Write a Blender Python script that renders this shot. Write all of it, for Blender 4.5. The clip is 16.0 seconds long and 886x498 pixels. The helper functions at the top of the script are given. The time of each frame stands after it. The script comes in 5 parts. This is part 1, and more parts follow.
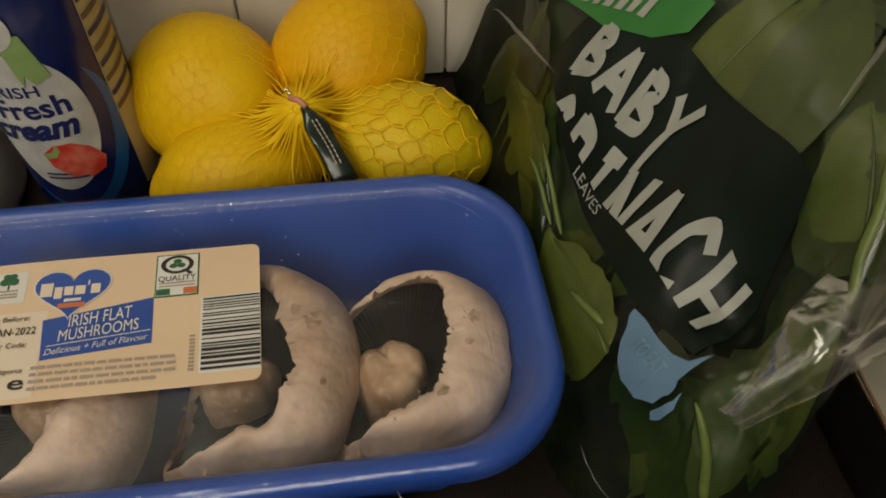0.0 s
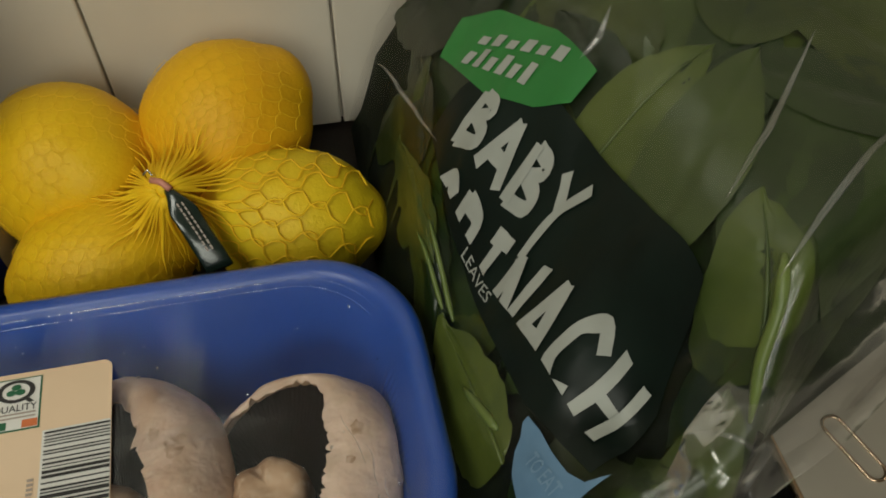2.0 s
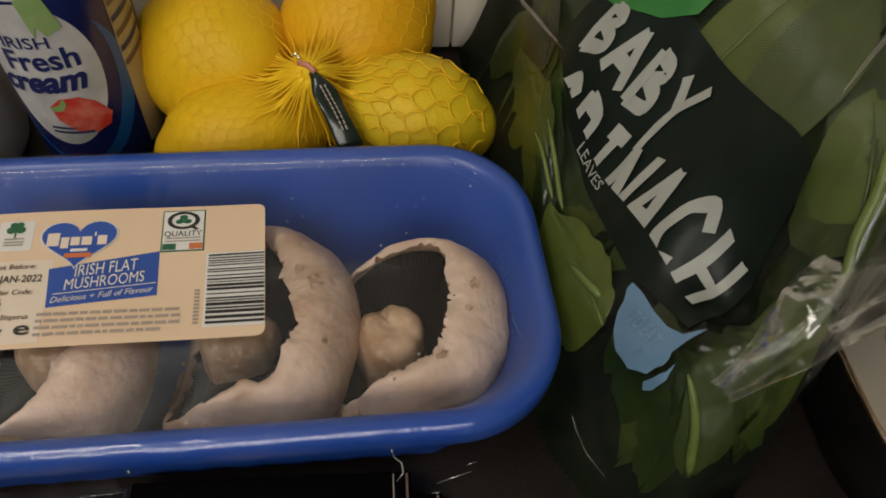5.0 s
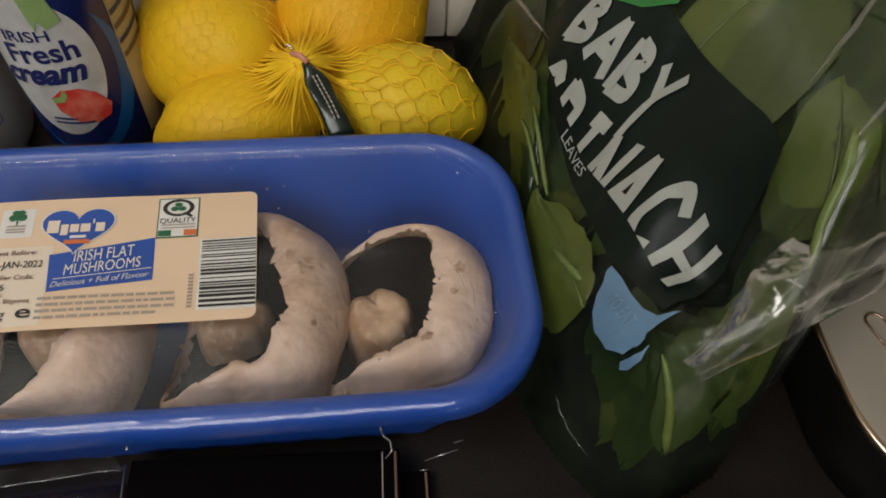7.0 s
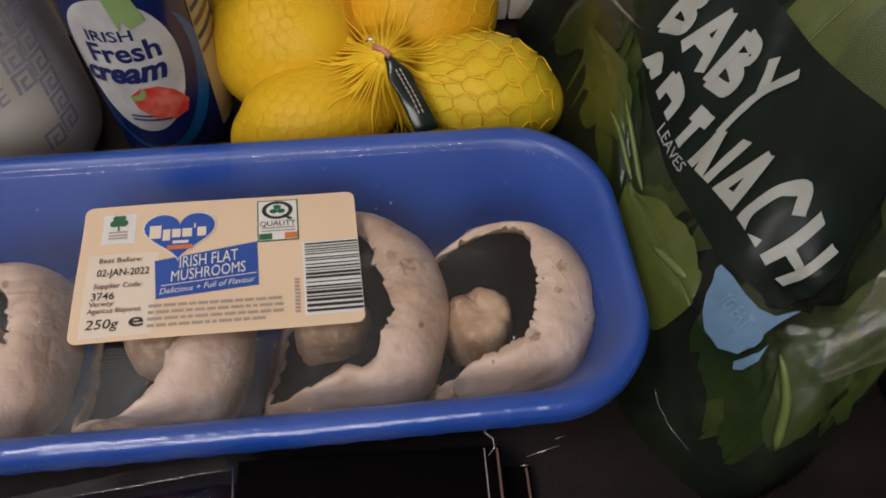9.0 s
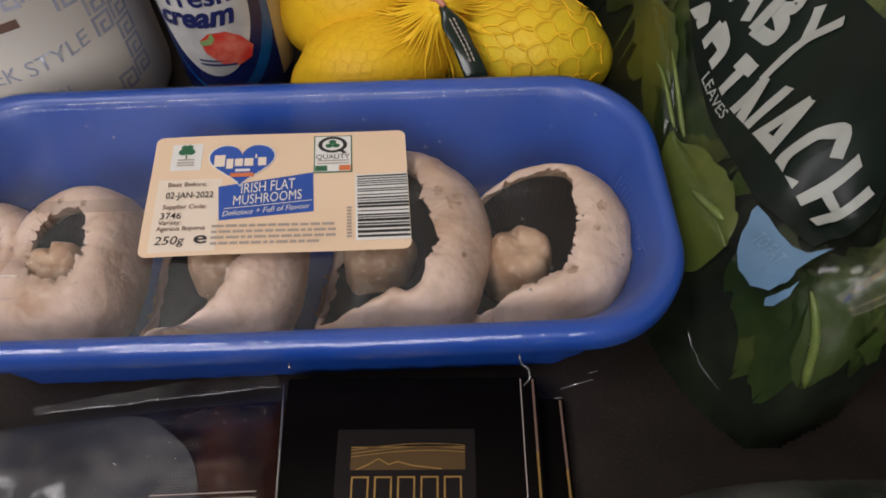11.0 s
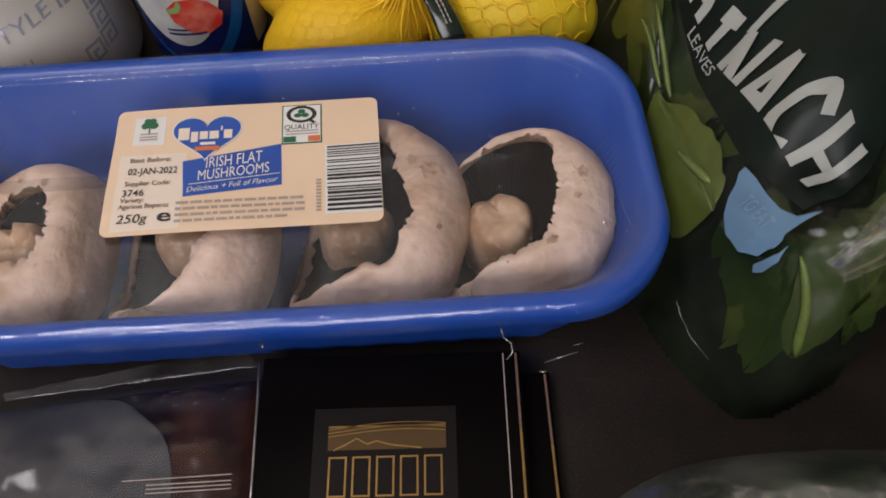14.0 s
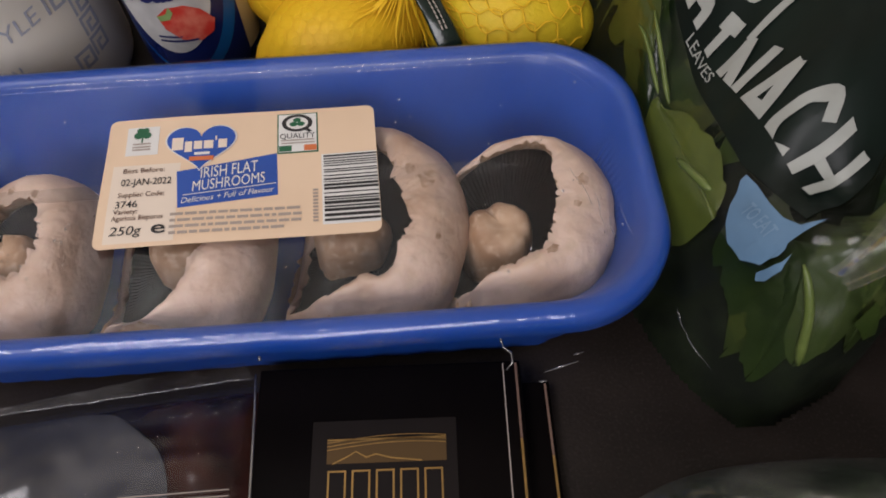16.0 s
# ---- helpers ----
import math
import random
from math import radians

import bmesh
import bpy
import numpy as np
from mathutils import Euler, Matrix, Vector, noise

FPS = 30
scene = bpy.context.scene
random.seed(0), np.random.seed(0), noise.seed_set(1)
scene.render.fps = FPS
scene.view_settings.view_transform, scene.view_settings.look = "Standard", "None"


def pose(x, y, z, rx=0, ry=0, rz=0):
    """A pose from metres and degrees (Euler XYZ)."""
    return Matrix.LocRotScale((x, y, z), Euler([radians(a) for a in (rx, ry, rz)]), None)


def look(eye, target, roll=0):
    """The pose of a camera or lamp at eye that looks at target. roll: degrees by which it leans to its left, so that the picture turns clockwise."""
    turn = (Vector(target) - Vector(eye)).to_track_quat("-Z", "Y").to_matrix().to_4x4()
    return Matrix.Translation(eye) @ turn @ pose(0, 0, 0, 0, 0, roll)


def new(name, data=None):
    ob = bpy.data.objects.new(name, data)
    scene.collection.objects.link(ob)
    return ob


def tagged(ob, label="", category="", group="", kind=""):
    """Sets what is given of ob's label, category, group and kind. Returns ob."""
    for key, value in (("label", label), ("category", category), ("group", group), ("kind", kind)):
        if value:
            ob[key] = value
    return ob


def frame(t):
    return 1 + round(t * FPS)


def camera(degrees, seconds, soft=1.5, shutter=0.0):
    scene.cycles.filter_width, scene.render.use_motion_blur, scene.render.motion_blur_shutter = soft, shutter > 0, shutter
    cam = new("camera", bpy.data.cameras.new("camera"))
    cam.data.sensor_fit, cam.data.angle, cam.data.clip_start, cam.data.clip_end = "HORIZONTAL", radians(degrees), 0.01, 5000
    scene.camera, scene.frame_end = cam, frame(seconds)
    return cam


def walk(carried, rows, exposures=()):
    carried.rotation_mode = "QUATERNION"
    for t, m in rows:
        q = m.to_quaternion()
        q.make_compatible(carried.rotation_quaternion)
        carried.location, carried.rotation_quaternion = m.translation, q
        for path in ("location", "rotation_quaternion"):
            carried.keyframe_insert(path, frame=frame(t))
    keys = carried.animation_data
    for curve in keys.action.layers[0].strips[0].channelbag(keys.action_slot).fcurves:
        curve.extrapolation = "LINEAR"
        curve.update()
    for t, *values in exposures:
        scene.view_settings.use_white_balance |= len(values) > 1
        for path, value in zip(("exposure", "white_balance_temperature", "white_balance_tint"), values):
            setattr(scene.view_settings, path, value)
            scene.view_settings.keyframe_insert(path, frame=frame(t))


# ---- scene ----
cam = camera(60.2, 16.0, soft=1.8)
PATH = [
    (0, (0.026, 0.011, 0.26), (0.189, 1.265, -1.289), 1.3),
    (0.5, (0.033, 0.01, 0.257), (0.277, 1.257, -1.288), 3.7),
    (1, (0.031, 0.031, 0.248), (0.269, 1.281, -1.295), 3.8),
    (1.5, (0.046, 0.048, 0.249), (0.311, 1.268, -1.314), 2.9),
    (2, (0.055, 0.045, 0.26), (0.333, 1.282, -1.287), 1.8),
    (2.5, (0.06, 0.035, 0.261), (0.324, 1.29, -1.274), 0.6),
    (3, (0.042, 0.027, 0.251), (0.318, 1.264, -1.296), 2.4),
    (3.5, (0.037, 0.017, 0.254), (0.276, 1.25, -1.303), 2.6),
    (4, (0.028, 0.011, 0.256), (0.245, 1.241, -1.306), 3.9),
    (4.2, (0.024, 0.008, 0.257), (0.226, 1.238, -1.307), 4.1),
    (6.3, (0.019, 0.002, 0.266), (0.221, 1.187, -1.333), 6.2),
    (6.5, (0.024, -0.001, 0.267), (0.208, 1.183, -1.334), 5.3),
    (7, (0.028, -0.001, 0.266), (0.19, 1.192, -1.331), 3.9),
    (7.5, (0.03, -0.001, 0.266), (0.181, 1.195, -1.33), 2.9),
    (8, (0.026, 0.005, 0.259), (0.173, 1.174, -1.358), 2.4),
    (8.5, (0.023, 0.008, 0.256), (0.195, 1.148, -1.378), 3.2),
    (9, (-0.003, 0.011, 0.271), (0.138, 1.134, -1.378), 2.5),
    (9.5, (0.0, 0.002, 0.277), (0.086, 1.134, -1.37), 1.4),
    (10, (0.0, -0.012, 0.279), (0.017, 1.123, -1.368), -0.6),
    (10.2, (-0.003, -0.012, 0.276), (0.017, 1.121, -1.372), -0.4),
    (12.5, (0.0, -0.006, 0.269), (-0.019, 1.039, -1.436), -2.5),
    (13, (0.003, -0.004, 0.267), (-0.017, 1.044, -1.437), -3.1),
    (13.5, (0.005, -0.005, 0.265), (-0.005, 1.033, -1.444), -2.8),
    (14, (0.008, -0.005, 0.263), (-0.003, 1.029, -1.449), -3.2),
    (14.5, (0.007, -0.001, 0.263), (0.014, 1.028, -1.452), -2.6),
    (15, (0.005, -0.004, 0.266), (0.012, 1.033, -1.445), -2.4),
    (15.5, (0.003, -0.003, 0.262), (0.017, 1.038, -1.445), -2.1),
    (16, (0.005, -0.001, 0.262), (0.022, 1.035, -1.449), -2.3),
]
EXPOSURES = [(0.0, -1.00, 6300, 7), (0.5, -1.00, 6250, 7), (1.0, -1.54, 6150, 9), (1.5, -1.56, 5700, 11), (2.0, -0.94, 5750, 2), (2.5, -0.38, 5950, 4), (3.0, -0.62, 6050, 6),
             (3.5, -0.93, 6150, 9), (4.0, -0.98, 6050, 11), (6.5, -0.78, 5650, 12), (8.0, -0.80, 5550, 14), (8.5, -0.82, 5550, 16), (9.0, -0.69, 5500, 18), (9.5, -0.70, 5500, 18), (10.0, -0.57, 5450, 17),
             (12.5, -0.55, 5450, 21), (16.0, -0.58, 5420, 21)]
walk(cam, [(t, look(eye, target, roll)) for t, eye, target, roll in PATH], EXPOSURES)

# ---- world and lamps ----
world = bpy.data.worlds.new("world")
scene.world = world
world.use_nodes = True
world.node_tree.nodes["Background"].inputs[0].default_value = (0.9, 0.8, 0.7, 1)
world.node_tree.nodes["Background"].inputs[1].default_value = 0.02
# second lamp is added to brighten the pot and wall; no such fixture known
LAMPS = [((-0.62, -0.25, 1.28), 11.5), ((-0.22, -1.40, 1.31), 38.0)]
for at, power in LAMPS:
    lamp_data = bpy.data.lights.new("assumed_light", "AREA")
    lamp_data.shape, lamp_data.size, lamp_data.energy, lamp_data.color = "DISK", 0.60 if power < 20 else 1.30, power, (1.0, 0.90, 0.72)
    lamp_ob = new("assumed_light", lamp_data)
    lamp_ob.matrix_world = look(at, (-0.05, 0.15, 0.0))


# ---- materials ----
def material(name, base, rough=0.5, metal=0.0, other=None, scale=40.0, spread=(0.4, 0.62), bump=0.0, bump_scale=200.0,
             spec=0.5, coat=0.0, sub=0.0, vary=0.0, fine=None, fine_scale=400.0, emit=0.0, transmission=0.0):
    """A Principled surface: base colour, a second colour through noise, fine grain, bump, and a shift from piece to piece."""
    m = bpy.data.materials.new(name)
    m.use_nodes = True
    nodes, links = m.node_tree.nodes, m.node_tree.links
    b = nodes["Principled BSDF"]
    b.inputs["Roughness"].default_value, b.inputs["Metallic"].default_value = rough, metal
    b.inputs["Specular IOR Level"].default_value = spec
    b.inputs["Coat Weight"].default_value = coat
    b.inputs["Coat Roughness"].default_value = 0.08
    b.inputs["Transmission Weight"].default_value = transmission
    if sub:
        b.inputs["Subsurface Weight"].default_value = sub
        b.inputs["Subsurface Radius"].default_value = (0.006, 0.004, 0.002)
        b.inputs["Subsurface Scale"].default_value = 1.0
    where = nodes.new("ShaderNodeTexCoord").outputs["Object"]
    rgb = nodes.new("ShaderNodeRGB")
    rgb.outputs[0].default_value = (*base, 1)
    colour = rgb.outputs[0]

    def blotch(colour, second, size, lo, hi, detail):
        n = nodes.new("ShaderNodeTexNoise")
        n.inputs["Scale"].default_value, n.inputs["Detail"].default_value = size, detail
        links.new(where, n.inputs["Vector"])
        r = nodes.new("ShaderNodeMapRange")
        r.inputs["From Min"].default_value, r.inputs["From Max"].default_value = lo, hi
        links.new(n.outputs["Fac"], r.inputs["Value"])
        x = nodes.new("ShaderNodeMix")
        x.data_type = "RGBA"
        links.new(r.outputs[0], x.inputs["Factor"])
        links.new(colour, x.inputs["A"])
        x.inputs["B"].default_value = (*second, 1)
        return x.outputs["Result"]

    if other:
        colour = blotch(colour, other, scale, *spread, 5)
    if fine:
        colour = blotch(colour, fine, fine_scale, 0.52, 0.7, 3)
    if vary:
        info = nodes.new("ShaderNodeObjectInfo")
        hsv = nodes.new("ShaderNodeHueSaturation")
        r = nodes.new("ShaderNodeMapRange")
        r.inputs["To Min"].default_value, r.inputs["To Max"].default_value = 1 - vary, 1 + vary
        links.new(info.outputs["Random"], r.inputs["Value"])
        links.new(r.outputs[0], hsv.inputs["Value"])
        r2 = nodes.new("ShaderNodeMapRange")
        r2.inputs["To Min"].default_value, r2.inputs["To Max"].default_value = 0.5 + vary * 0.06, 0.5 - vary * 0.06
        links.new(info.outputs["Random"], r2.inputs["Value"])
        links.new(r2.outputs[0], hsv.inputs["Hue"])
        links.new(colour, hsv.inputs["Color"])
        colour = hsv.outputs[0]
    links.new(colour, b.inputs["Base Color"])
    if bump:
        n = nodes.new("ShaderNodeTexNoise")
        n.inputs["Scale"].default_value, n.inputs["Detail"].default_value = bump_scale, 4
        links.new(where, n.inputs["Vector"])
        k = nodes.new("ShaderNodeBump")
        k.inputs["Strength"].default_value, k.inputs["Distance"].default_value = bump, 0.001
        links.new(n.outputs["Fac"], k.inputs["Height"])
        links.new(k.outputs[0], b.inputs["Normal"])
    if emit:
        b.inputs["Emission Color"].default_value, b.inputs["Emission Strength"].default_value = (*base, 1), emit
    return m


def film_material(name, gloss=0.12, rough=0.12, haze=0.04, haze_colour=(0.8, 0.8, 0.78), bump=0.3, bump_scale=60.0, stretch=(1, 1, 1)):
    """Thin clear wrap: see-through, with a glossy face and a faint haze."""
    m = bpy.data.materials.new(name)
    m.use_nodes = True
    nodes, links = m.node_tree.nodes, m.node_tree.links
    nodes.remove(nodes["Principled BSDF"])
    out = nodes["Material Output"]
    clear = nodes.new("ShaderNodeBsdfTransparent")
    gl = nodes.new("ShaderNodeBsdfGlossy")
    gl.inputs["Roughness"].default_value = rough
    diff = nodes.new("ShaderNodeBsdfDiffuse")
    diff.inputs["Color"].default_value = (*haze_colour, 1)
    co = nodes.new("ShaderNodeTexCoord")
    mp = nodes.new("ShaderNodeMapping")
    mp.inputs["Scale"].default_value = stretch
    links.new(co.outputs["Object"], mp.inputs["Vector"])
    n = nodes.new("ShaderNodeTexNoise")
    n.inputs["Scale"].default_value, n.inputs["Detail"].default_value = bump_scale, 3
    links.new(mp.outputs[0], n.inputs["Vector"])
    k = nodes.new("ShaderNodeBump")
    k.inputs["Strength"].default_value, k.inputs["Distance"].default_value = bump, 0.003
    links.new(n.outputs["Fac"], k.inputs["Height"])
    links.new(k.outputs[0], gl.inputs["Normal"])
    lw = nodes.new("ShaderNodeLayerWeight")
    lw.inputs["Blend"].default_value = 0.35
    r = nodes.new("ShaderNodeMapRange")
    r.inputs["To Min"].default_value, r.inputs["To Max"].default_value = gloss, min(0.9, gloss * 5)
    links.new(lw.outputs["Fresnel"], r.inputs["Value"])
    n2 = nodes.new("ShaderNodeTexNoise")
    n2.inputs["Scale"].default_value = 35
    links.new(mp.outputs[0], n2.inputs["Vector"])
    r2 = nodes.new("ShaderNodeMapRange")
    r2.inputs["From Min"].default_value, r2.inputs["From Max"].default_value = 0.35, 0.75
    r2.inputs["To Min"].default_value, r2.inputs["To Max"].default_value = 0.0, haze * 2
    links.new(n2.outputs["Fac"], r2.inputs["Value"])
    a = nodes.new("ShaderNodeMixShader")
    links.new(r2.outputs[0], a.inputs[0])
    links.new(clear.outputs[0], a.inputs[1])
    links.new(diff.outputs[0], a.inputs[2])
    c = nodes.new("ShaderNodeMixShader")
    links.new(r.outputs[0], c.inputs[0])
    links.new(a.outputs[0], c.inputs[1])
    links.new(gl.outputs[0], c.inputs[2])
    links.new(c.outputs[0], out.inputs["Surface"])
    return m


M = dict(
    counter=material("dark_laminate", (0.0135, 0.0096, 0.0076), 0.45, other=(0.020, 0.0145, 0.0115), scale=30, fine=(0.026, 0.02, 0.017), fine_scale=900, spec=0.25, bump=0.15, bump_scale=700),
    tile=material("cream_tile_glaze", (0.74, 0.68, 0.57), 0.18, other=(0.69, 0.63, 0.52), scale=12, bump=0.06, bump_scale=30, vary=0.04, coat=0.3),
    grout=material("tile_grout", (0.66, 0.60, 0.50), 0.9, other=(0.60, 0.54, 0.44), scale=60, bump=0.4, bump_scale=900),
    paint=material("wall_paint", (0.36, 0.32, 0.27), 0.8, other=(0.32, 0.28, 0.24), scale=3, bump=0.1),
    ceil=material("ceiling_paint", (0.55, 0.53, 0.50), 0.9, other=(0.5, 0.48, 0.45), scale=2),
    floor=material("floor_vinyl", (0.20, 0.15, 0.11), 0.5, other=(0.14, 0.10, 0.07), scale=6),
    cupboard=material("cupboard_front", (0.30, 0.22, 0.15), 0.5, other=(0.24, 0.17, 0.11), scale=8),
    lampglow=material("lamp_diffuser", (1.0, 0.85, 0.68), 0.5, emit=4.0),
    lampbody=material("lamp_body", (0.7, 0.7, 0.7), 0.4),
    blue=material("blue_tray_plastic", (0.013, 0.066, 0.36), 0.35, other=(0.017, 0.076, 0.41), scale=18, bump=0.05, bump_scale=150, sub=0.15, coat=0.06),
    film=film_material("tray_cling_film", 0.046, 0.11, 0.014, (0.62, 0.66, 0.75), 0.7, 40, (1, 0.25, 1)),
    cap=material("mushroom_cap_skin", (0.67, 0.50, 0.395), 0.48, other=(0.42, 0.26, 0.16), scale=46, spread=(0.42, 0.76), fine=(0.58, 0.43, 0.32), fine_scale=170, bump=0.9, bump_scale=230, sub=0.12),
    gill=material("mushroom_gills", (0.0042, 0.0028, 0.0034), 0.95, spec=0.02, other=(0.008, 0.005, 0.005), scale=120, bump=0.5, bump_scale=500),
    stem=material("mushroom_stem", (0.52, 0.35, 0.22), 0.6, other=(0.33, 0.19, 0.10), scale=70, fine=(0.58, 0.42, 0.29), fine_scale=300, bump=0.3, bump_scale=300),
    spot=material("mushroom_bruise", (0.52, 0.37, 0.27), 0.6, other=(0.32, 0.20, 0.12), scale=420, spread=(0.40, 0.60)),
    label=material("cream_label_paper", (0.80, 0.60, 0.41), 0.42, other=(0.78, 0.58, 0.39), scale=30, bump=0.08, bump_scale=80),
    white=material("white_print", (0.78, 0.76, 0.72), 0.45, other=(0.74, 0.72, 0.68), scale=50),
    cream_print=material("pale_patch_print", (0.80, 0.68, 0.55), 0.45),
    inkblue=material("blue_print", (0.022, 0.075, 0.36), 0.4, other=(0.026, 0.085, 0.40), scale=60),
    ink=material("black_print", (0.02, 0.018, 0.018), 0.45),
    inkbrown=material("brown_print", (0.17, 0.10, 0.07), 0.5),
    inkgrey=material("grey_print", (0.40, 0.33, 0.28), 0.5),
    inkgreen=material("green_print", (0.02, 0.12, 0.05), 0.45),
    inkorange=material("orange_print", (0.62, 0.17, 0.05), 0.45),
    lemon=material("lemon_peel", (0.80, 0.50, 0.002), 0.48, spec=0.25, other=(0.78, 0.44, 0.002), scale=22, spread=(0.46, 0.8), bump=0.3, bump_scale=520, sub=0.08),
    greenlemon=material("greenish_lemon_peel", (0.66, 0.49, 0.006), 0.48, spec=0.25, other=(0.78, 0.54, 0.012), scale=24, bump=0.35, bump_scale=520, sub=0.08),
    ripe=material("ripe_orange_lemon_peel", (0.80, 0.45, 0.002), 0.48, spec=0.25, other=(0.76, 0.36, 0.002), scale=22, spread=(0.46, 0.8), bump=0.3, bump_scale=520, sub=0.08),
    net=material("yellow_net_plastic", (0.90, 0.60, 0.010), 0.5, spec=0.2, other=(0.88, 0.54, 0.008), scale=60),
    clip=material("pink_clip_plastic", (0.62, 0.26, 0.18), 0.4),
    wire=material("steel_clip_wire", (0.7, 0.7, 0.72), 0.25, 1.0),
    tagdark=material("dark_green_tag_film", (0.012, 0.022, 0.016), 0.22, coat=0.4, bump=0.3, bump_scale=90),
    bottle=material("navy_bottle_plastic", (0.010, 0.020, 0.13), 0.25, other=(0.006, 0.012, 0.085), scale=20, coat=0.4),
    bluegloss=material("bright_blue_swirl_print", (0.012, 0.10, 0.34), 0.25, coat=0.4),
    bottlewhite=material("pale_oval_print", (0.70, 0.68, 0.65), 0.3, other=(0.46, 0.45, 0.44), scale=30, coat=0.3),
    inknavy=material("navy_print", (0.02, 0.025, 0.12), 0.35),
    ribbon=material("light_green_print", (0.22, 0.34, 0.10), 0.35, other=(0.28, 0.40, 0.14), scale=90),
    berry=material("strawberry_print", (0.62, 0.045, 0.028), 0.3, other=(0.72, 0.20, 0.13), scale=110, spread=(0.5, 0.7), coat=0.3),
    sidelabel=material("pale_yellow_label", (0.50, 0.42, 0.24), 0.35, other=(0.42, 0.34, 0.18), scale=40),
    pot=material("white_pot_plastic", (0.90, 0.84, 0.74), 0.32, other=(0.87, 0.81, 0.71), scale=25),
    potgrey=material("grey_blue_print", (0.44, 0.45, 0.54), 0.4, other=(0.50, 0.51, 0.59), scale=120),
    bagfilm=film_material("salad_bag_film", 0.018, 0.09, 0.005, (0.60, 0.62, 0.56), 0.55, 26, (1, 1, 1)),
    bead=film_material("water_bead", 0.20, 0.05, 0.03, (0.8, 0.8, 0.8), 0.1, 90, (1, 1, 1)),
    wrinkle=film_material("film_wrinkle", 0.10, 0.15, 0.05, (0.55, 0.58, 0.62), 0.3, 90, (1, 1, 1)),
    sealfilm=film_material("crinkled_seal_film", 0.10, 0.16, 0.07, (0.46, 0.44, 0.41), 0.6, 70, (1, 1, 1)),
    panel=material("dark_green_printed_film", (0.0036, 0.0070, 0.0050), 0.38, spec=0.22, other=(0.0055, 0.0115, 0.0080), scale=30, bump=0.6, bump_scale=32),
    badge=material("bright_green_printed_film", (0.028, 0.17, 0.028), 0.45, other=(0.035, 0.20, 0.035), scale=40),
    letter=material("off_white_lettering", (0.37, 0.38, 0.345), 0.5, other=(0.32, 0.33, 0.295), scale=60),
    drop=material("pale_blue_print", (0.13, 0.23, 0.36), 0.45, other=(0.11, 0.20, 0.32), scale=60),
    droptext=material("faded_white_print", (0.17, 0.275, 0.40), 0.4),
    leaf=material("spinach_leaf", (0.015, 0.028, 0.0035), 0.36, spec=0.5, other=(0.028, 0.047, 0.007), scale=45, spread=(0.4, 0.7), bump=0.35, bump_scale=160, vary=0.6, coat=0.15),
    midleaf=material("olive_spinach_leaf", (0.036, 0.055, 0.009), 0.36, spec=0.5, other=(0.054, 0.076, 0.014), scale=50, spread=(0.35, 0.7), bump=0.4, bump_scale=140, vary=0.3, coat=0.15),
    paleleaf=material("pale_spinach_leaf", (0.062, 0.088, 0.013), 0.36, spec=0.5, other=(0.040, 0.062, 0.010), scale=45, bump=0.3, bump_scale=160, vary=0.3),
    stalk=material("spinach_stalk", (0.080, 0.110, 0.020), 0.45, other=(0.050, 0.075, 0.013), scale=60, vary=0.25),
    palestalk=material("pale_spinach_stalk", (0.150, 0.195, 0.045), 0.4, other=(0.105, 0.145, 0.030), scale=90, bump=0.1, bump_scale=300),
    leafshade=material("packed_leaves", (0.0040, 0.0065, 0.0025), 0.8, spec=0.15, other=(0.009, 0.014, 0.0045), scale=60, bump=0.8, bump_scale=90),
    choc=material("black_gloss_card", (0.0034, 0.0025, 0.0024), 0.42, spec=0.05, other=(0.0048, 0.0036, 0.0034), scale=20),
    chocpanel=material("dark_brown_panel", (0.0105, 0.0075, 0.0065), 0.5, spec=0.15),
    gold=material("gold_foil", (0.40, 0.26, 0.09), 0.34, 1.0, other=(0.50, 0.31, 0.10), scale=200),
    golddark=material("brown_gold_print", (0.12, 0.072, 0.026), 0.4, 0.6),
    beet=material("dark_red_brown_content", (0.045, 0.015, 0.010), 0.14, other=(0.012, 0.006, 0.006), scale=40, spec=0.18, bump=0.4, bump_scale=50),
    foil=material("clear_wrap_glint", (0.42, 0.40, 0.38), 0.2, 0.7),
    greypouch=material("smoky_grey_plastic", (0.076, 0.074, 0.079), 0.75, spec=0.12, other=(0.060, 0.058, 0.062), scale=30, bump=0.2, bump_scale=40),
    pouchfilm=film_material("glossy_pouch_film", 0.035, 0.20, 0.02, (0.5, 0.5, 0.5), 0.8, 38, (1, 1, 1)),
    blackpan=material("black_enamel", (0.004, 0.004, 0.004), 0.35, other=(0.006, 0.005, 0.005), scale=40),
    steel=material("brushed_warm_steel", (0.46, 0.42, 0.35), 0.42, 0.55, other=(0.42, 0.38, 0.31), scale=14, bump=0.05, bump_scale=300),
    steelrim=material("polished_steel_rim", (0.60, 0.48, 0.36), 0.2, 1.0, other=(0.45, 0.30, 0.18), scale=30),
    broc=material("dark_green_vegetable", (0.030, 0.042, 0.026), 0.7, other=(0.060, 0.075, 0.055), scale=70, fine=(0.010, 0.018, 0.012), fine_scale=250, bump=1.0, bump_scale=220),
    wrapgrey=film_material("dull_wrap_film", 0.10, 0.24, 0.30, (0.38, 0.38, 0.35), 0.8, 50, (1, 1, 1)),
)


# ---- builders ----
def thing(name, label, category, group="", at=(0, 0, 0)):
    ob = new(name)
    ob.empty_display_size = 0.01
    ob.location = at
    return tagged(ob, label, category, group)


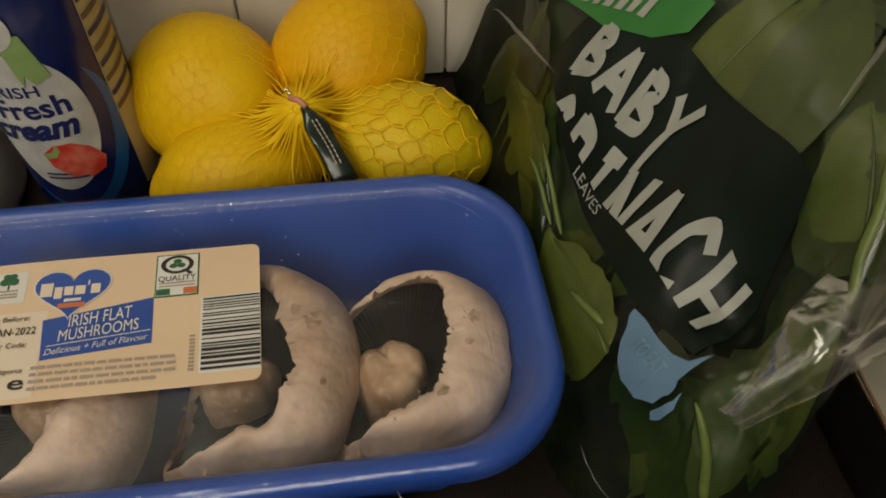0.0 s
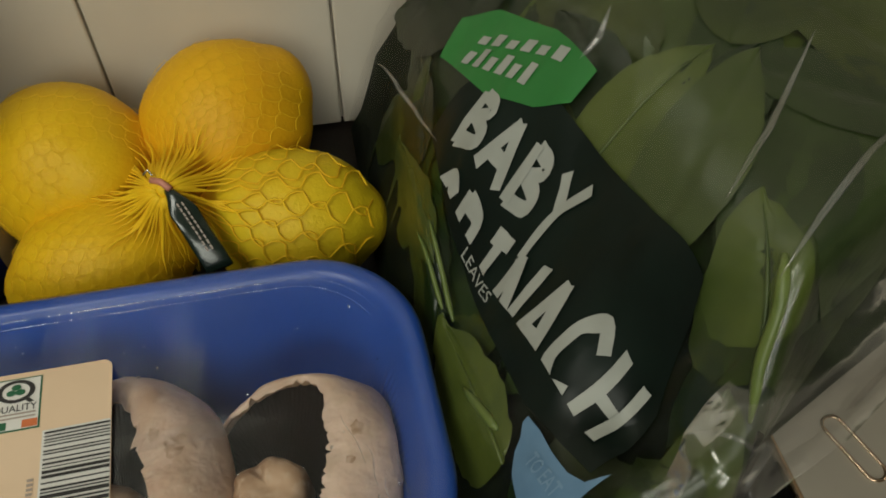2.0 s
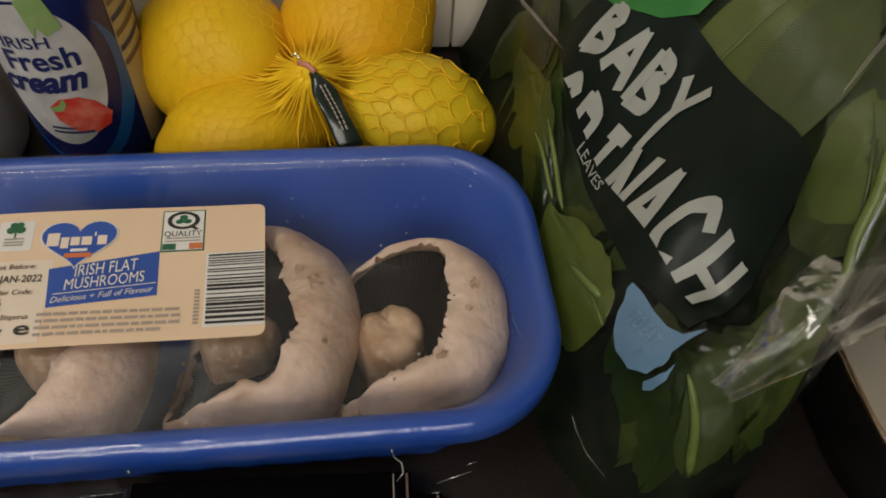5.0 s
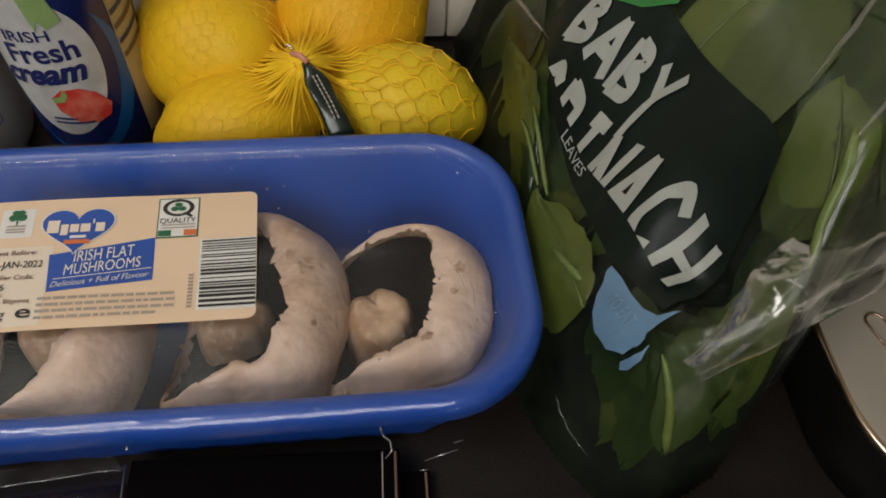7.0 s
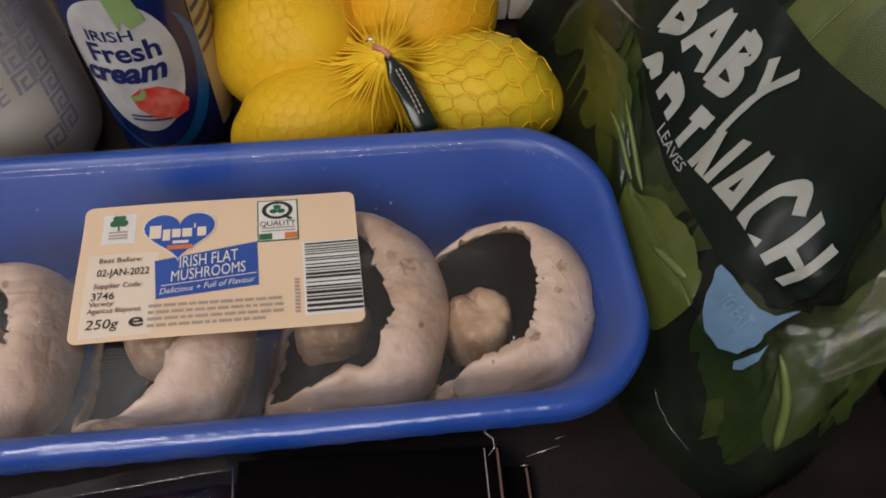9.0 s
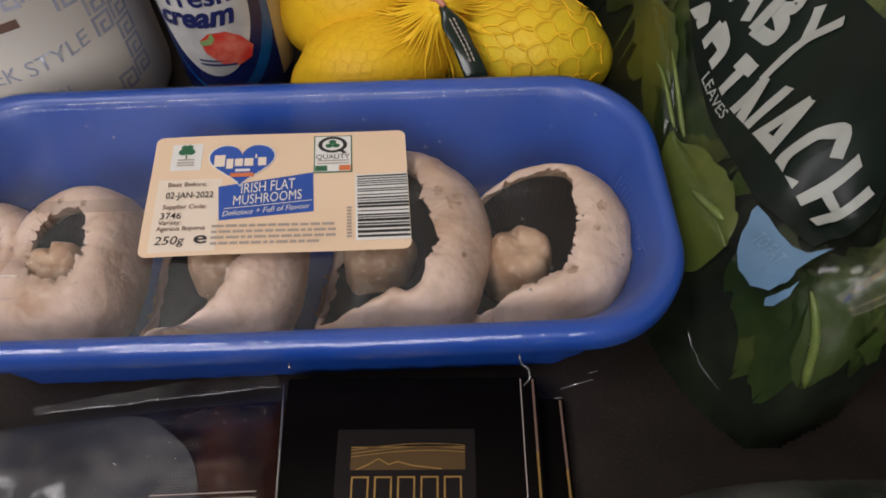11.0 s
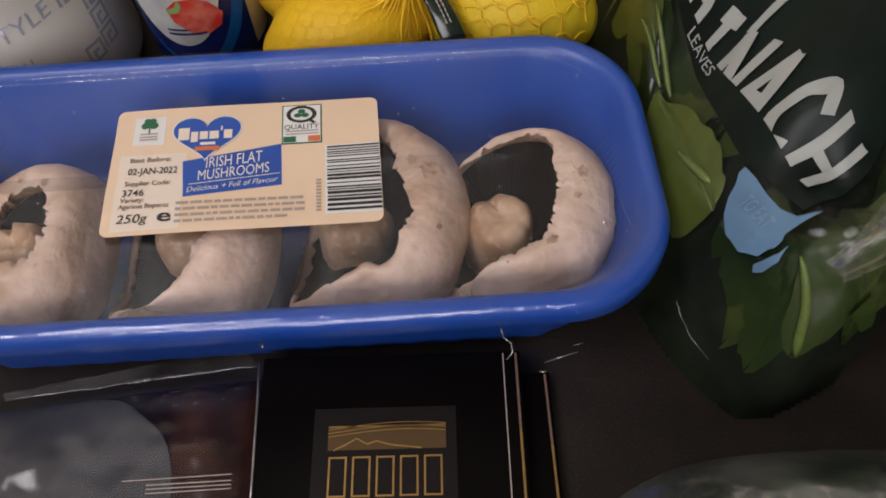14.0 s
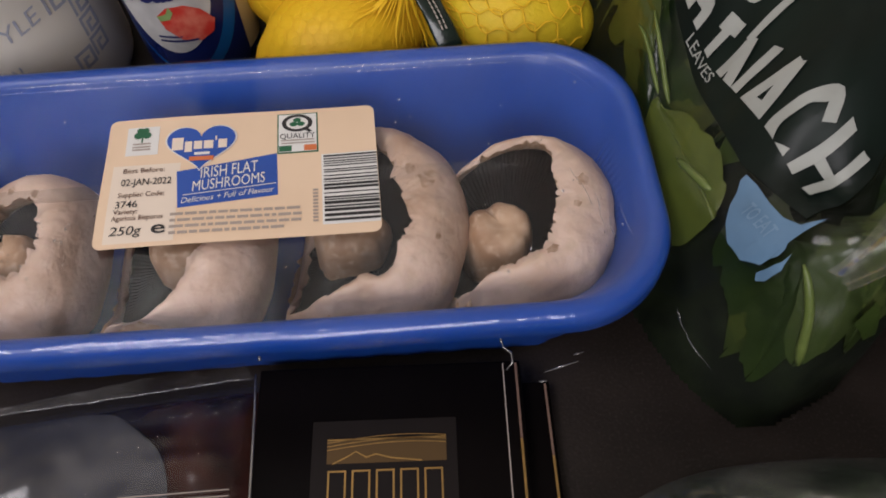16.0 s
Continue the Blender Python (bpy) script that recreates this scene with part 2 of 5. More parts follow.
def smooth_mesh(bm, name, smooth=True):
    me = bpy.data.meshes.new(name)
    bm.normal_update()
    bm.to_mesh(me)
    bm.free()
    if smooth:
        me.polygons.foreach_set("use_smooth", [True] * len(me.polygons))
    return me


def part(name, bm, mat, parent=None, label="", smooth=True):
    ob = new(name, smooth_mesh(bm, name, smooth))
    ob.data.materials.append(M[mat])
    if parent is not None:
        ob.parent = parent
        loc = parent.location if parent.parent is None else parent.location + parent.parent.location
        ob.matrix_parent_inverse = Matrix.Translation(-loc) if parent.parent is None else Matrix.Identity(4)
    if label:
        tagged(ob, label)
    return ob


def structure(name, bm, mat, smooth=False):
    ob = new(name, smooth_mesh(bm, name, smooth))
    ob.data.materials.append(M[mat])
    return tagged(ob, kind="structure")


def box(x0, x1, y0, y1, z0, z1, bevel=0.0, seg=2, bm=None):
    bm = bm or bmesh.new()
    r = bmesh.ops.create_cube(bm, size=1)
    for v in r["verts"]:
        v.co = Vector((x0 + (v.co.x + 0.5) * (x1 - x0), y0 + (v.co.y + 0.5) * (y1 - y0), z0 + (v.co.z + 0.5) * (z1 - z0)))
    if bevel:
        edges = list({e for v in r["verts"] for e in v.link_edges})
        bmesh.ops.bevel(bm, geom=edges, offset=bevel, segments=seg, affect="EDGES", profile=0.5)
    return bm


def loft(rings, cap_first=False, cap_last=False, closed=True, bm=None):
    """A skin through rings of equally many points."""
    bm = bm or bmesh.new()
    rows = [[bm.verts.new(p) for p in ring] for ring in rings]
    n = len(rows[0])
    for a, b in zip(rows, rows[1:]):
        for i in range(n if closed else n - 1):
            j = (i + 1) % n
            bm.faces.new((a[i], a[j], b[j], b[i]))
    if cap_first:
        bm.faces.new(rows[0][::-1])
    if cap_last:
        bm.faces.new(rows[-1])
    return bm


def tube(points, radius, sides=6, bm=None, taper=None):
    rings = []
    pts = [Vector(p) for p in points]
    up = Vector((0.13, 0.2, 0.97))
    for i, p in enumerate(pts):
        d = (pts[min(i + 1, len(pts) - 1)] - pts[max(i - 1, 0)])
        d = d.normalized() if d.length > 1e-9 else Vector((0, 0, 1))
        a = d.cross(up)
        a = a.normalized() if a.length > 1e-4 else Vector((1, 0, 0))
        b = d.cross(a)
        r = radius * (taper(i / max(1, len(pts) - 1)) if taper else 1)
        rings.append([p + (a * math.cos(2 * math.pi * k / sides) + b * math.sin(2 * math.pi * k / sides)) * r for k in range(sides)])
    return loft(rings, True, True, True, bm)


def lathe(profile, n=64, centre=(0, 0), cap=True):
    return loft([[(centre[0] + r * math.cos(2 * math.pi * k / n), centre[1] + r * math.sin(2 * math.pi * k / n), z) for k in range(n)]
                 for r, z in profile], cap, cap)


def round_rect(hx, hy, r, per=10, straight=10):
    """Points round a rounded rectangle, anticlockwise, with points along the straight sides too."""
    r = max(r, 1e-4)
    pts = []
    corners = [(hx - r, hy - r, 0), (-hx + r, hy - r, 90), (-hx + r, -hy + r, 180), (hx - r, -hy + r, 270)]
    for k, (cx, cy, a0) in enumerate(corners):
        for i in range(per + 1):
            a = radians(a0 + 90 * i / per)
            pts.append((cx + r * math.cos(a), cy + r * math.sin(a)))
        nx, ny, b0 = corners[(k + 1) % 4]
        e = Vector((nx + r * math.cos(radians(b0)), ny + r * math.sin(radians(b0))))
        s = Vector(pts[-1])
        for i in range(1, straight):
            pts.append(tuple(s.lerp(e, i / straight)))
    return pts


def dice(bm, step):
    """Cut flat artwork into a grid, so that it can follow a curved surface."""
    xs, ys = [v.co.x for v in bm.verts], [v.co.y for v in bm.verts]
    for axis, lo, hi in ((0, min(xs), max(xs)), (1, min(ys), max(ys))):
        c = math.ceil(lo / step) * step + step * 0.013
        while c < hi:
            co, no = Vector((0, 0, 0)), Vector((0, 0, 0))
            co[axis], no[axis] = c, 1
            bmesh.ops.bisect_plane(bm, geom=bm.verts[:] + bm.edges[:] + bm.faces[:], plane_co=co, plane_no=no)
            c += step
    return bm


def polygon(points):
    bm = bmesh.new()
    f = bm.faces.new([bm.verts.new((p[0], p[1], 0)) for p in points])
    bmesh.ops.triangulate(bm, faces=[f])
    return bm


def rect(x0, y0, x1, y1, bm=None):
    bm = bm or bmesh.new()
    bm.faces.new([bm.verts.new(p) for p in ((x0, y0, 0), (x1, y0, 0), (x1, y1, 0), (x0, y1, 0))])
    return bm


def words(text, width, height, bold=0.0, shear=0.0, space=1.0):
    """Flat lettering, from (0, 0) to (width, height of a capital)."""
    cu = bpy.data.curves.new("lettering", "FONT")
    cu.body, cu.size, cu.offset, cu.shear, cu.space_character = text, 1.0, bold, shear, space
    cu.resolution_u = 3
    ob = bpy.data.objects.new("lettering", cu)
    scene.collection.objects.link(ob)
    me = bpy.data.meshes.new_from_object(ob.evaluated_get(bpy.context.evaluated_depsgraph_get()))
    bpy.data.objects.remove(ob)
    bpy.data.curves.remove(cu)
    bm = bmesh.new()
    bm.from_mesh(me)
    bpy.data.meshes.remove(me)
    x0, x1 = min(v.co.x for v in bm.verts), max(v.co.x for v in bm.verts)
    for v in bm.verts:
        v.co = Vector(((v.co.x - x0) / (x1 - x0) * width, v.co.y / 0.69 * height, 0))
    return bm


def mapped(bm, fn):
    for v in bm.verts:
        v.co = fn(v.co.x, v.co.y)
    return bm


def smoothstep(a, b, x):
    t = min(1.0, max(0.0, (x - a) / (b - a)))
    return t * t * (3 - 2 * t)


def wob(x, y, z=0.0, s=1.0):
    return noise.noise(Vector((x * s, y * s, z * s)))


# ---- the room ----
WALL_Y = 0.342
structure("worktop", box(-1.3, 1.3, -0.29, WALL_Y + 0.02, -0.04, 0.0, 0.004), "counter")
structure("floor", box(-1.8, 1.8, -2.2, 0.4, -0.94, -0.9), "floor")
structure("ceiling", box(-1.8, 1.8, -2.2, 0.45, 1.5, 1.56), "ceil")
wall = structure("wall_north", box(-1.8, 1.8, WALL_Y + 0.006, WALL_Y + 0.12, -0.9, 1.5), "grout")
structure("wall_south", box(-1.8, 1.8, -2.3, -2.2, -0.9, 1.5), "paint")
structure("wall_west", box(-1.9, -1.8, -2.2, 0.45, -0.9, 1.5), "paint")
structure("wall_east", box(1.8, 1.9, -2.2, 0.45, -0.9, 1.5), "paint")
tagged(new("base_cupboard", smooth_mesh(box(-1.3, 1.3, -0.26, WALL_Y, -0.9, -0.041, 0.003), "base_cupboard", False)),
       "plain brown base cupboard under the worktop", "cupboard").data.materials.append(M["cupboard"])

# fixtures assumed above both lights
for at, power in LAMPS:
    lamp = thing("assumed_lamp", "round warm white ceiling lamp, assumed out of view", "lamp", "ceiling lamps", (at[0], at[1], 1.5))
    part("lamp_base", lathe([(0.16, 1.5), (0.165, 1.49), (0.165, 1.475), (0.15, 1.47)], 40, at[:2]), "lampbody", lamp)
    part("diffuser", lathe([(0.15, 1.47), (0.145, 1.45), (0.11, 1.43), (0.05, 1.422), (0.005, 1.42)], 40, at[:2]), "lampglow", lamp)


# ---- blue tray of mushrooms ----
TRAY_AT = (-0.057, 0.1507)
TRAY_TURN = radians(1.0)
HX, HY, RIM = 0.1362, 0.0580, 0.0605


def tray_xy(x, y):
    c, s = math.cos(TRAY_TURN), math.sin(TRAY_TURN)
    return TRAY_AT[0] + x * c - y * s, TRAY_AT[1] + x * s + y * c


def tray_ring(inset, z, ribs=0.0):
    pts = round_rect(HX - inset, HY - inset, 0.036 - inset * 0.55, 14, 46)
    out = []
    n = len(pts)
    for i, (x, y) in enumerate(pts):
        bow = 1 - 0.010 * (x / HX) ** 2
        y *= bow
        if ribs:
            k = 1 + ribs / max(abs(x), abs(y) * 2) * math.sin(i * 2 * math.pi / n * 60)
            x, y = x * k, y * k
        out.append((*tray_xy(x, y), z))
    return out


tray = thing("mushroom_tray", "blue plastic punnet of flat mushrooms under clear film", "food tray", at=(*TRAY_AT, 0))
skin = [tray_ring(0.0006, RIM - 0.0105), tray_ring(0.0, RIM - 0.0095), tray_ring(0.0, RIM - 0.0032), tray_ring(0.0009, RIM - 0.0012), tray_ring(0.0026, RIM - 0.0001),
        tray_ring(0.0046, RIM), tray_ring(0.0062, RIM - 0.0006), tray_ring(0.0076, RIM - 0.0022), tray_ring(0.0092, RIM - 0.0052), tray_ring(0.0112, RIM - 0.0100), tray_ring(0.0135, RIM - 0.016, 0.0002), tray_ring(0.0165, 0.030, 0.0006), tray_ring(0.0205, 0.010, 0.0006),
        tray_ring(0.0235, 0.0045, 0.0003), tray_ring(0.029, 0.0030)]
inside = loft(skin, False, True)
outer = [tray_ring(0.0012, RIM - 0.0105), tray_ring(0.0024, RIM - 0.0060), tray_ring(0.0052, RIM - 0.0060), tray_ring(0.0062, RIM - 0.0090),
         tray_ring(0.0092, 0.045, 0.0003), tray_ring(0.0128, 0.027, 0.0007), tray_ring(0.0168, 0.006, 0.0007), tray_ring(0.0188, 0.0008, 0.0003)]
loft(outer, False, True, True, inside)
part("tray_body", inside, "blue", tray)

# film over the rim, drawn down over the front lip
ring_rows = []
for inset, z in ((-0.0004, RIM - 0.008), (-0.0005, RIM - 0.003), (0.0009, RIM - 0.0004), (0.0032, RIM + 0.0006), (0.008, RIM + 0.0006), (0.016, RIM + 0.0003), (0.028, RIM), (0.040, RIM - 0.0003), (0.055, RIM - 0.0004)):
    ring = tray_ring(max(inset, -0.0005), z)
    ring_rows.append([(x, y, zz + 0.00035 * wob(x, y, 3.0, 160) + 0.0005 * wob(x * 0.6, y * 2.2, 0, 60)) for x, y, zz in ring])
film = part("cling_film", loft(ring_rows, False, True), "film", tray, "clear glossy cling film")
film.visible_shadow = False
rng = random.Random(12)
for k in range(12):
    x, y, dx, dy = rng.uniform(-0.106, -0.080), -0.036 + rng.uniform(-0.002, 0.022), rng.uniform(0.006, 0.018), rng.uniform(-0.0006, 0.0006)
    line = [(*tray_xy(x + dx * f + 0.0002 * math.sin(f * 5 + k), y + dy * f), RIM + 0.0007) for f in (j / 8 for j in range(9))]
    crease = part("film_wrinkle", tube(line, 0.00016, 4, None, lambda t: 0.1 + 0.9 * math.sin(math.pi * min(1, max(0, t)))), "wrinkle", tray, "thin raised wrinkle in the film")
    crease.visible_shadow = False
for k in range(8):
    end = 1 if k % 2 else -1
    x, y = end * rng.uniform(0.105, 0.122), rng.uniform(-0.036, 0.036)
    long, slope = rng.uniform(0.006, 0.022), rng.uniform(-0.35, 0.35)
    line = [(*tray_xy(x + slope * long * (f - 0.5) + 0.0004 * math.sin(f * 7 + k), y + long * (f - 0.5)), RIM + 0.0006) for f in (j / 8 for j in range(9))]
    crease = part("film_wrinkle", tube(line, rng.uniform(0.00012, 0.00025), 5, None, lambda t: 0.1 + 0.9 * math.sin(math.pi * min(1, max(0, t)))), "wrinkle", tray, "thin raised wrinkle in the film")
    crease.visible_shadow = False
# folds by the far rim; tubes swell and thin to imitate broken highlights
for inset, r in ((0.0098, 0.00022), (0.0125, 0.00016)):
    crest = [p for p in tray_ring(inset, RIM + 0.0007) if p[1] > TRAY_AT[1] + 0.030]
    crest.sort(key=lambda p: p[0])
    fold_line = part("film_fold", tube([(x, y, z + 0.0004 * wob(x, y, inset * 900, 60)) for x, y, z in crest], r, 5, None, lambda t: 0.25 + 0.9 * abs(math.sin(t * 23 + inset * 900) * math.sin(t * 7))), "wrinkle", tray, "faint fold in the film, swelling to imitate broken highlights")
    fold_line.visible_shadow = False
drops = bmesh.new()
rng = random.Random(31)
for k in range(110):
    x, y, r = rng.uniform(-0.122, 0.122), rng.uniform(-0.044, 0.044), rng.choice((0.00022, 0.0003, 0.0003, 0.0005))
    if abs(x) > 0.046 or abs(y) > 0.027:
        bmesh.ops.create_icosphere(drops, subdivisions=1, radius=r, matrix=Matrix.Translation((*tray_xy(x, y), RIM + 0.0006)) @ Matrix.Diagonal((1, rng.uniform(0.8, 2.0), 0.6, 1)))
beads = tagged(part("condensation", drops, "bead", tray, "tiny clear water drops on the film"), kind="stuff")
beads.visible_shadow = False


def wall_inset(z):
    """How far the tray's inner wall stands in from its rim's outer edge, at a height."""
    return 0.0128 + (0.045 - min(z, 0.045)) * 0.21


def in_tray(p):
    """Press a point of a mushroom back inside the tray."""
    c, s = math.cos(TRAY_TURN), math.sin(TRAY_TURN)
    dx, dy = p.x - TRAY_AT[0], p.y - TRAY_AT[1]
    x, y = dx * c + dy * s, -dx * s + dy * c
    z = max(p.z, 0.0055)
    lim_y, lim_x = HY * 0.995 - wall_inset(z) - 0.0012, HX - wall_inset(z) - 0.0012
    y, x = max(-lim_y, min(lim_y, y)), max(-lim_x, min(lim_x, x))
    return Vector((*tray_xy(x, y), min(z, RIM - 0.0008)))


def round_curve(controls):
    """A smooth closed curve through (degrees, value) controls, as a function of the angle in radians."""
    pts = sorted(controls)
    n = len(pts)

    def value(a):
        d = math.degrees(a) % 360
        k = next((i for i in range(n) if pts[i][0] > d), n) - 1
        at_ = lambda i: (pts[i % n][0] + 360 * (i // n), pts[i % n][1])
        (x0, y0), (x1, y1), (x2, y2), (x3, y3) = at_(k - 1), at_(k), at_(k + 1), at_(k + 2)
        if d < x1:
            d += 360
        t = (d - x1) / (x2 - x1)
        m1, m2 = (y2 - y0) / (x2 - x0) * (x2 - x1), (y3 - y1) / (x3 - x1) * (x2 - x1)
        return (2 * t ** 3 - 3 * t * t + 1) * y1 + (t ** 3 - 2 * t * t + t) * m1 + (3 * t * t - 2 * t ** 3) * y2 + (t ** 3 - t * t) * m2

    return value


LEANING = [(0, 57), (60, 56), (90, 50), (120, 39), (160, 20), (200, 18), (225, 32), (245, 48), (270, 53), (300, 56)]
# the rolled cap in section: part of the way from lip to flank, height against the lip
SECTION = [(0.0, 0.0), (0.10, 0.0009), (0.24, 0.0014), (0.40, 0.0011), (0.56, -0.0006), (0.72, -0.0036), (0.86, -0.0080), (0.95, -0.0115), (1.0, -0.0160)]


def mushroom(label, centre, outer, opening, lips, stem, seed, spots=()):
    """An upturned flat mushroom leaning in the tray: rolled pale cap, torn lip, dark gills, stub of stem. Radii and heights in millimetres by angle."""
    ob = thing("flat_mushroom", label, "mushroom", "mushrooms in the tray", (*centre, 0.006))
    flank, mouth, height = round_curve(outer), round_curve(opening), round_curve(lips)
    n = 220

    def lip(a):
        ca, sa = math.cos(a), math.sin(a)
        ragged = 0.7 * wob(ca * 7, sa * 7, seed) + 0.55 * wob(ca * 17, sa * 17, seed + 3) + 0.35 * wob(ca * 41, sa * 41, seed + 7)
        notch = -0.9 * max(0.0, wob(ca * 9, sa * 9, seed + 21) - 0.22) * 6
        return max(2.0, mouth(a) + ragged - notch) / 1000

    def flesh(a, f, dz, lift=0.0):
        ca, sa = math.cos(a), math.sin(a)
        smooth_lip = mouth(a) / 1000
        ro = max(flank(a) / 1000, smooth_lip + 0.0026)
        w = ro - smooth_lip
        fade = max(0.0, 1 - f * w / 0.0022)
        r = smooth_lip + w * f + (lip(a) - smooth_lip) * fade
        z = height(a) / 1000 + dz * min(1.0, 0.35 + w / 0.014)
        x, y = centre[0] + r * ca, centre[1] + r * sa
        z += 0.0014 * wob(x, y, seed, 70) + 0.0006 * wob(x, y, seed, 190) + 0.00022 * wob(x, y, seed, 520) + 0.0007 * wob(ca * 23, sa * 23, seed) * fade
        return in_tray(Vector((centre[0] + r * ca, centre[1] + r * sa, z + lift)))

    turns = [2 * math.pi * i / n for i in range(n)]
    rings = [[flesh(a, f, dz) for a in turns] for f, dz in SECTION]
    for shrink, drop in ((0.985, 0.022), (0.93, 0.029), (0.80, 0.036), (0.55, 0.042), (0.25, 0.048), (0.02, 0.050)):
        rings.append([in_tray(Vector((centre[0] + flank(a) / 1000 * shrink * math.cos(a), centre[1] + flank(a) / 1000 * shrink * math.sin(a), height(a) / 1000 - drop))) for a in turns])
    part("cap", loft(rings, False, True), "cap", ob)
    under = []
    for out, drop in ((0.0, 0.0), (0.0005, 0.0016), (0.0016, 0.0042), (0.0034, 0.0072), (0.0058, 0.0105)):
        under.append([Vector((centre[0] + (lip(a) + out) * math.cos(a), centre[1] + (lip(a) + out) * math.sin(a),
                              max(0.012, flesh(a, 0.0, 0.0).z - drop + 0.0004 * wob(math.cos(a) * 20, math.sin(a) * 20, drop * 900)))) for a in turns])
    for k in range(7):
        a = 2 * math.pi * (k * 0.618 + 0.13 * seed) % (2 * math.pi)
        if mouth(a) > 26 and 110 < math.degrees(a) < 250:
            continue
        b = bmesh.new()
        span, reach = 0.12 + 0.10 * abs(wob(k, seed, 3.0, 1.7)), 0.0008 + 0.0018 * abs(wob(k, seed, 8.0, 2.3))
        fan = []
        for q in range(7):
            aa = a + span * (q / 6 - 0.5) * 2
            root = flesh(aa, 0.10, 0.0009, 0.0002)
            edge_ = lip(aa) - reach * math.sin(math.pi * q / 6) * (0.7 + 0.3 * wob(q, k, seed, 1.3))
            fan.append((b.verts.new(root), b.verts.new(Vector((centre[0] + edge_ * math.cos(aa), centre[1] + edge_ * math.sin(aa), root.z - 0.0006 - reach * 0.25)))))
        for (p0, p1), (q0, q1) in zip(fan, fan[1:]):
            b.faces.new((p0, q0, q1, p1))
        part("torn_flap", b, "cap", ob)
    part("lip_underside", loft(under), "stem", ob, "tan flesh under the torn lip")
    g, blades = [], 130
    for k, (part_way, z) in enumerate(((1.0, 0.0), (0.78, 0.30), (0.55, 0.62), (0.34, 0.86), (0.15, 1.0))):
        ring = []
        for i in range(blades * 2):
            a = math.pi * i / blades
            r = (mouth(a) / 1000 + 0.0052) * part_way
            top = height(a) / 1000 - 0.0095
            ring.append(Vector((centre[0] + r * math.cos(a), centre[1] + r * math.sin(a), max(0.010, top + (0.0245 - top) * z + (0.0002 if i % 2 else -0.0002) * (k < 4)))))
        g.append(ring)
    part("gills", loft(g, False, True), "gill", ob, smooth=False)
    sx, sy, rx, ry, top = stem
    rows = []
    for r, z in ((1.12, 0.020), (1.08, 0.60), (1.04, 0.80), (0.94, 0.92), (0.74, 1.0), (0.45, 1.02), (0.20, 0.99), (0.02, 0.97)):
        row = []
        for i in range(48):
            a = 2 * math.pi * i / 48
            ca, sa = math.cos(a), math.sin(a)
            k = r * (1 + 0.16 * wob(ca * 1.5, sa * 1.5, seed) + 0.07 * wob(ca * 5, sa * 5, seed + z))
            cleft = 0.0030 * math.exp(-((a - 2.0) / 0.22) ** 2) * (r > 0.3) + 0.0012 * wob(ca * r * 3, sa * r * 3, seed + 2)
            row.append((sx + rx * k * ca, sy + ry * k * sa, max(0.012, 0.016 + (top - 0.016) * z - cleft * (z > 0.7))))
        rows.append(row)
    part("stem", loft(rows, False, True), "stem", ob)
    for ang, f, size in spots:
        b = bmesh.new()
        bm_disc(b, 28, size, seed)
        for v in b.verts:
            ff = min(0.95, max(0.05, f + v.co.x))
            k = next(q for q in range(1, len(SECTION)) if SECTION[q][0] >= ff)
            (f0, d0), (f1, d1) = SECTION[k - 1], SECTION[k]
            v.co = flesh(radians(ang) + v.co.y * 1.3, ff, d0 + (d1 - d0) * (ff - f0) / (f1 - f0), 0.0003)
        part("bruise", b, "spot", ob)
    return ob


def bm_disc(b, n, r, seed):
    mid = b.verts.new((0, 0, 0))
    edge = [0.8 + 0.5 * wob(math.cos(2 * math.pi * i / n) * 2, math.sin(2 * math.pi * i / n) * 2, seed) for i in range(n)]
    inner = [b.verts.new((0.5 * r * e * math.cos(2 * math.pi * i / n), 0.4 * r * e * math.sin(2 * math.pi * i / n), 0)) for i, e in enumerate(edge)]
    rim = [b.verts.new((r * e * math.cos(2 * math.pi * i / n), 0.8 * r * e * math.sin(2 * math.pi * i / n), 0)) for i, e in enumerate(edge)]
    for i in range(n):
        j = (i + 1) % n
        b.faces.new((mid, inner[i], inner[j]))
        b.faces.new((inner[i], rim[i], rim[j], inner[j]))


FLAT = "upturned flat mushroom, pale cap round dark gills"
mushroom(FLAT, (0.0306, 0.1399), [(12, 38.9), (25, 39.6), (40, 40.5), (55, 37), (73, 33), (93, 34), (107, 33), (124, 32.5), (175, 30), (227, 33), (255, 30), (295, 31.3), (317, 35), (335, 35)],
         [(19, 15.6), (41, 19.3), (58, 26), (73, 27), (94, 27.5), (109, 28), (123, 29.5), (175, 26), (225, 29.5), (238, 29), (247, 23.3), (272, 19.6), (301, 18), (334, 14)],
         LEANING, (0.0268, 0.1385, 0.0112, 0.0105, 0.0470), 3, ((14, 0.38, 0.10), (352, 0.30, 0.07), (300, 0.25, 0.12)))
mushroom("upturned flat mushroom, dark gills, pale lip torn open", (-0.0193, 0.1406), [(0, 36.1), (20, 37.5), (42, 41), (61, 43), (77, 45), (90, 45), (119, 38), (157, 29), (194, 30), (220, 38.5), (238, 35.5), (270, 32), (300, 36), (317, 38), (338, 35.5)],
         [(5, 15), (45, 16.6), (73, 26), (90, 32), (115, 30), (156, 23), (199, 26.5), (224, 34), (235, 33), (250, 28), (266, 24.5), (272, 22.5), (285, 25), (298, 23), (311, 19), (331, 18.2)],
         LEANING, (-0.0250, 0.1435, 0.0125, 0.0095, 0.0420), 11, ((24, 0.42, 0.17), (40, 0.25, 0.10), (335, 0.55, 0.06)))
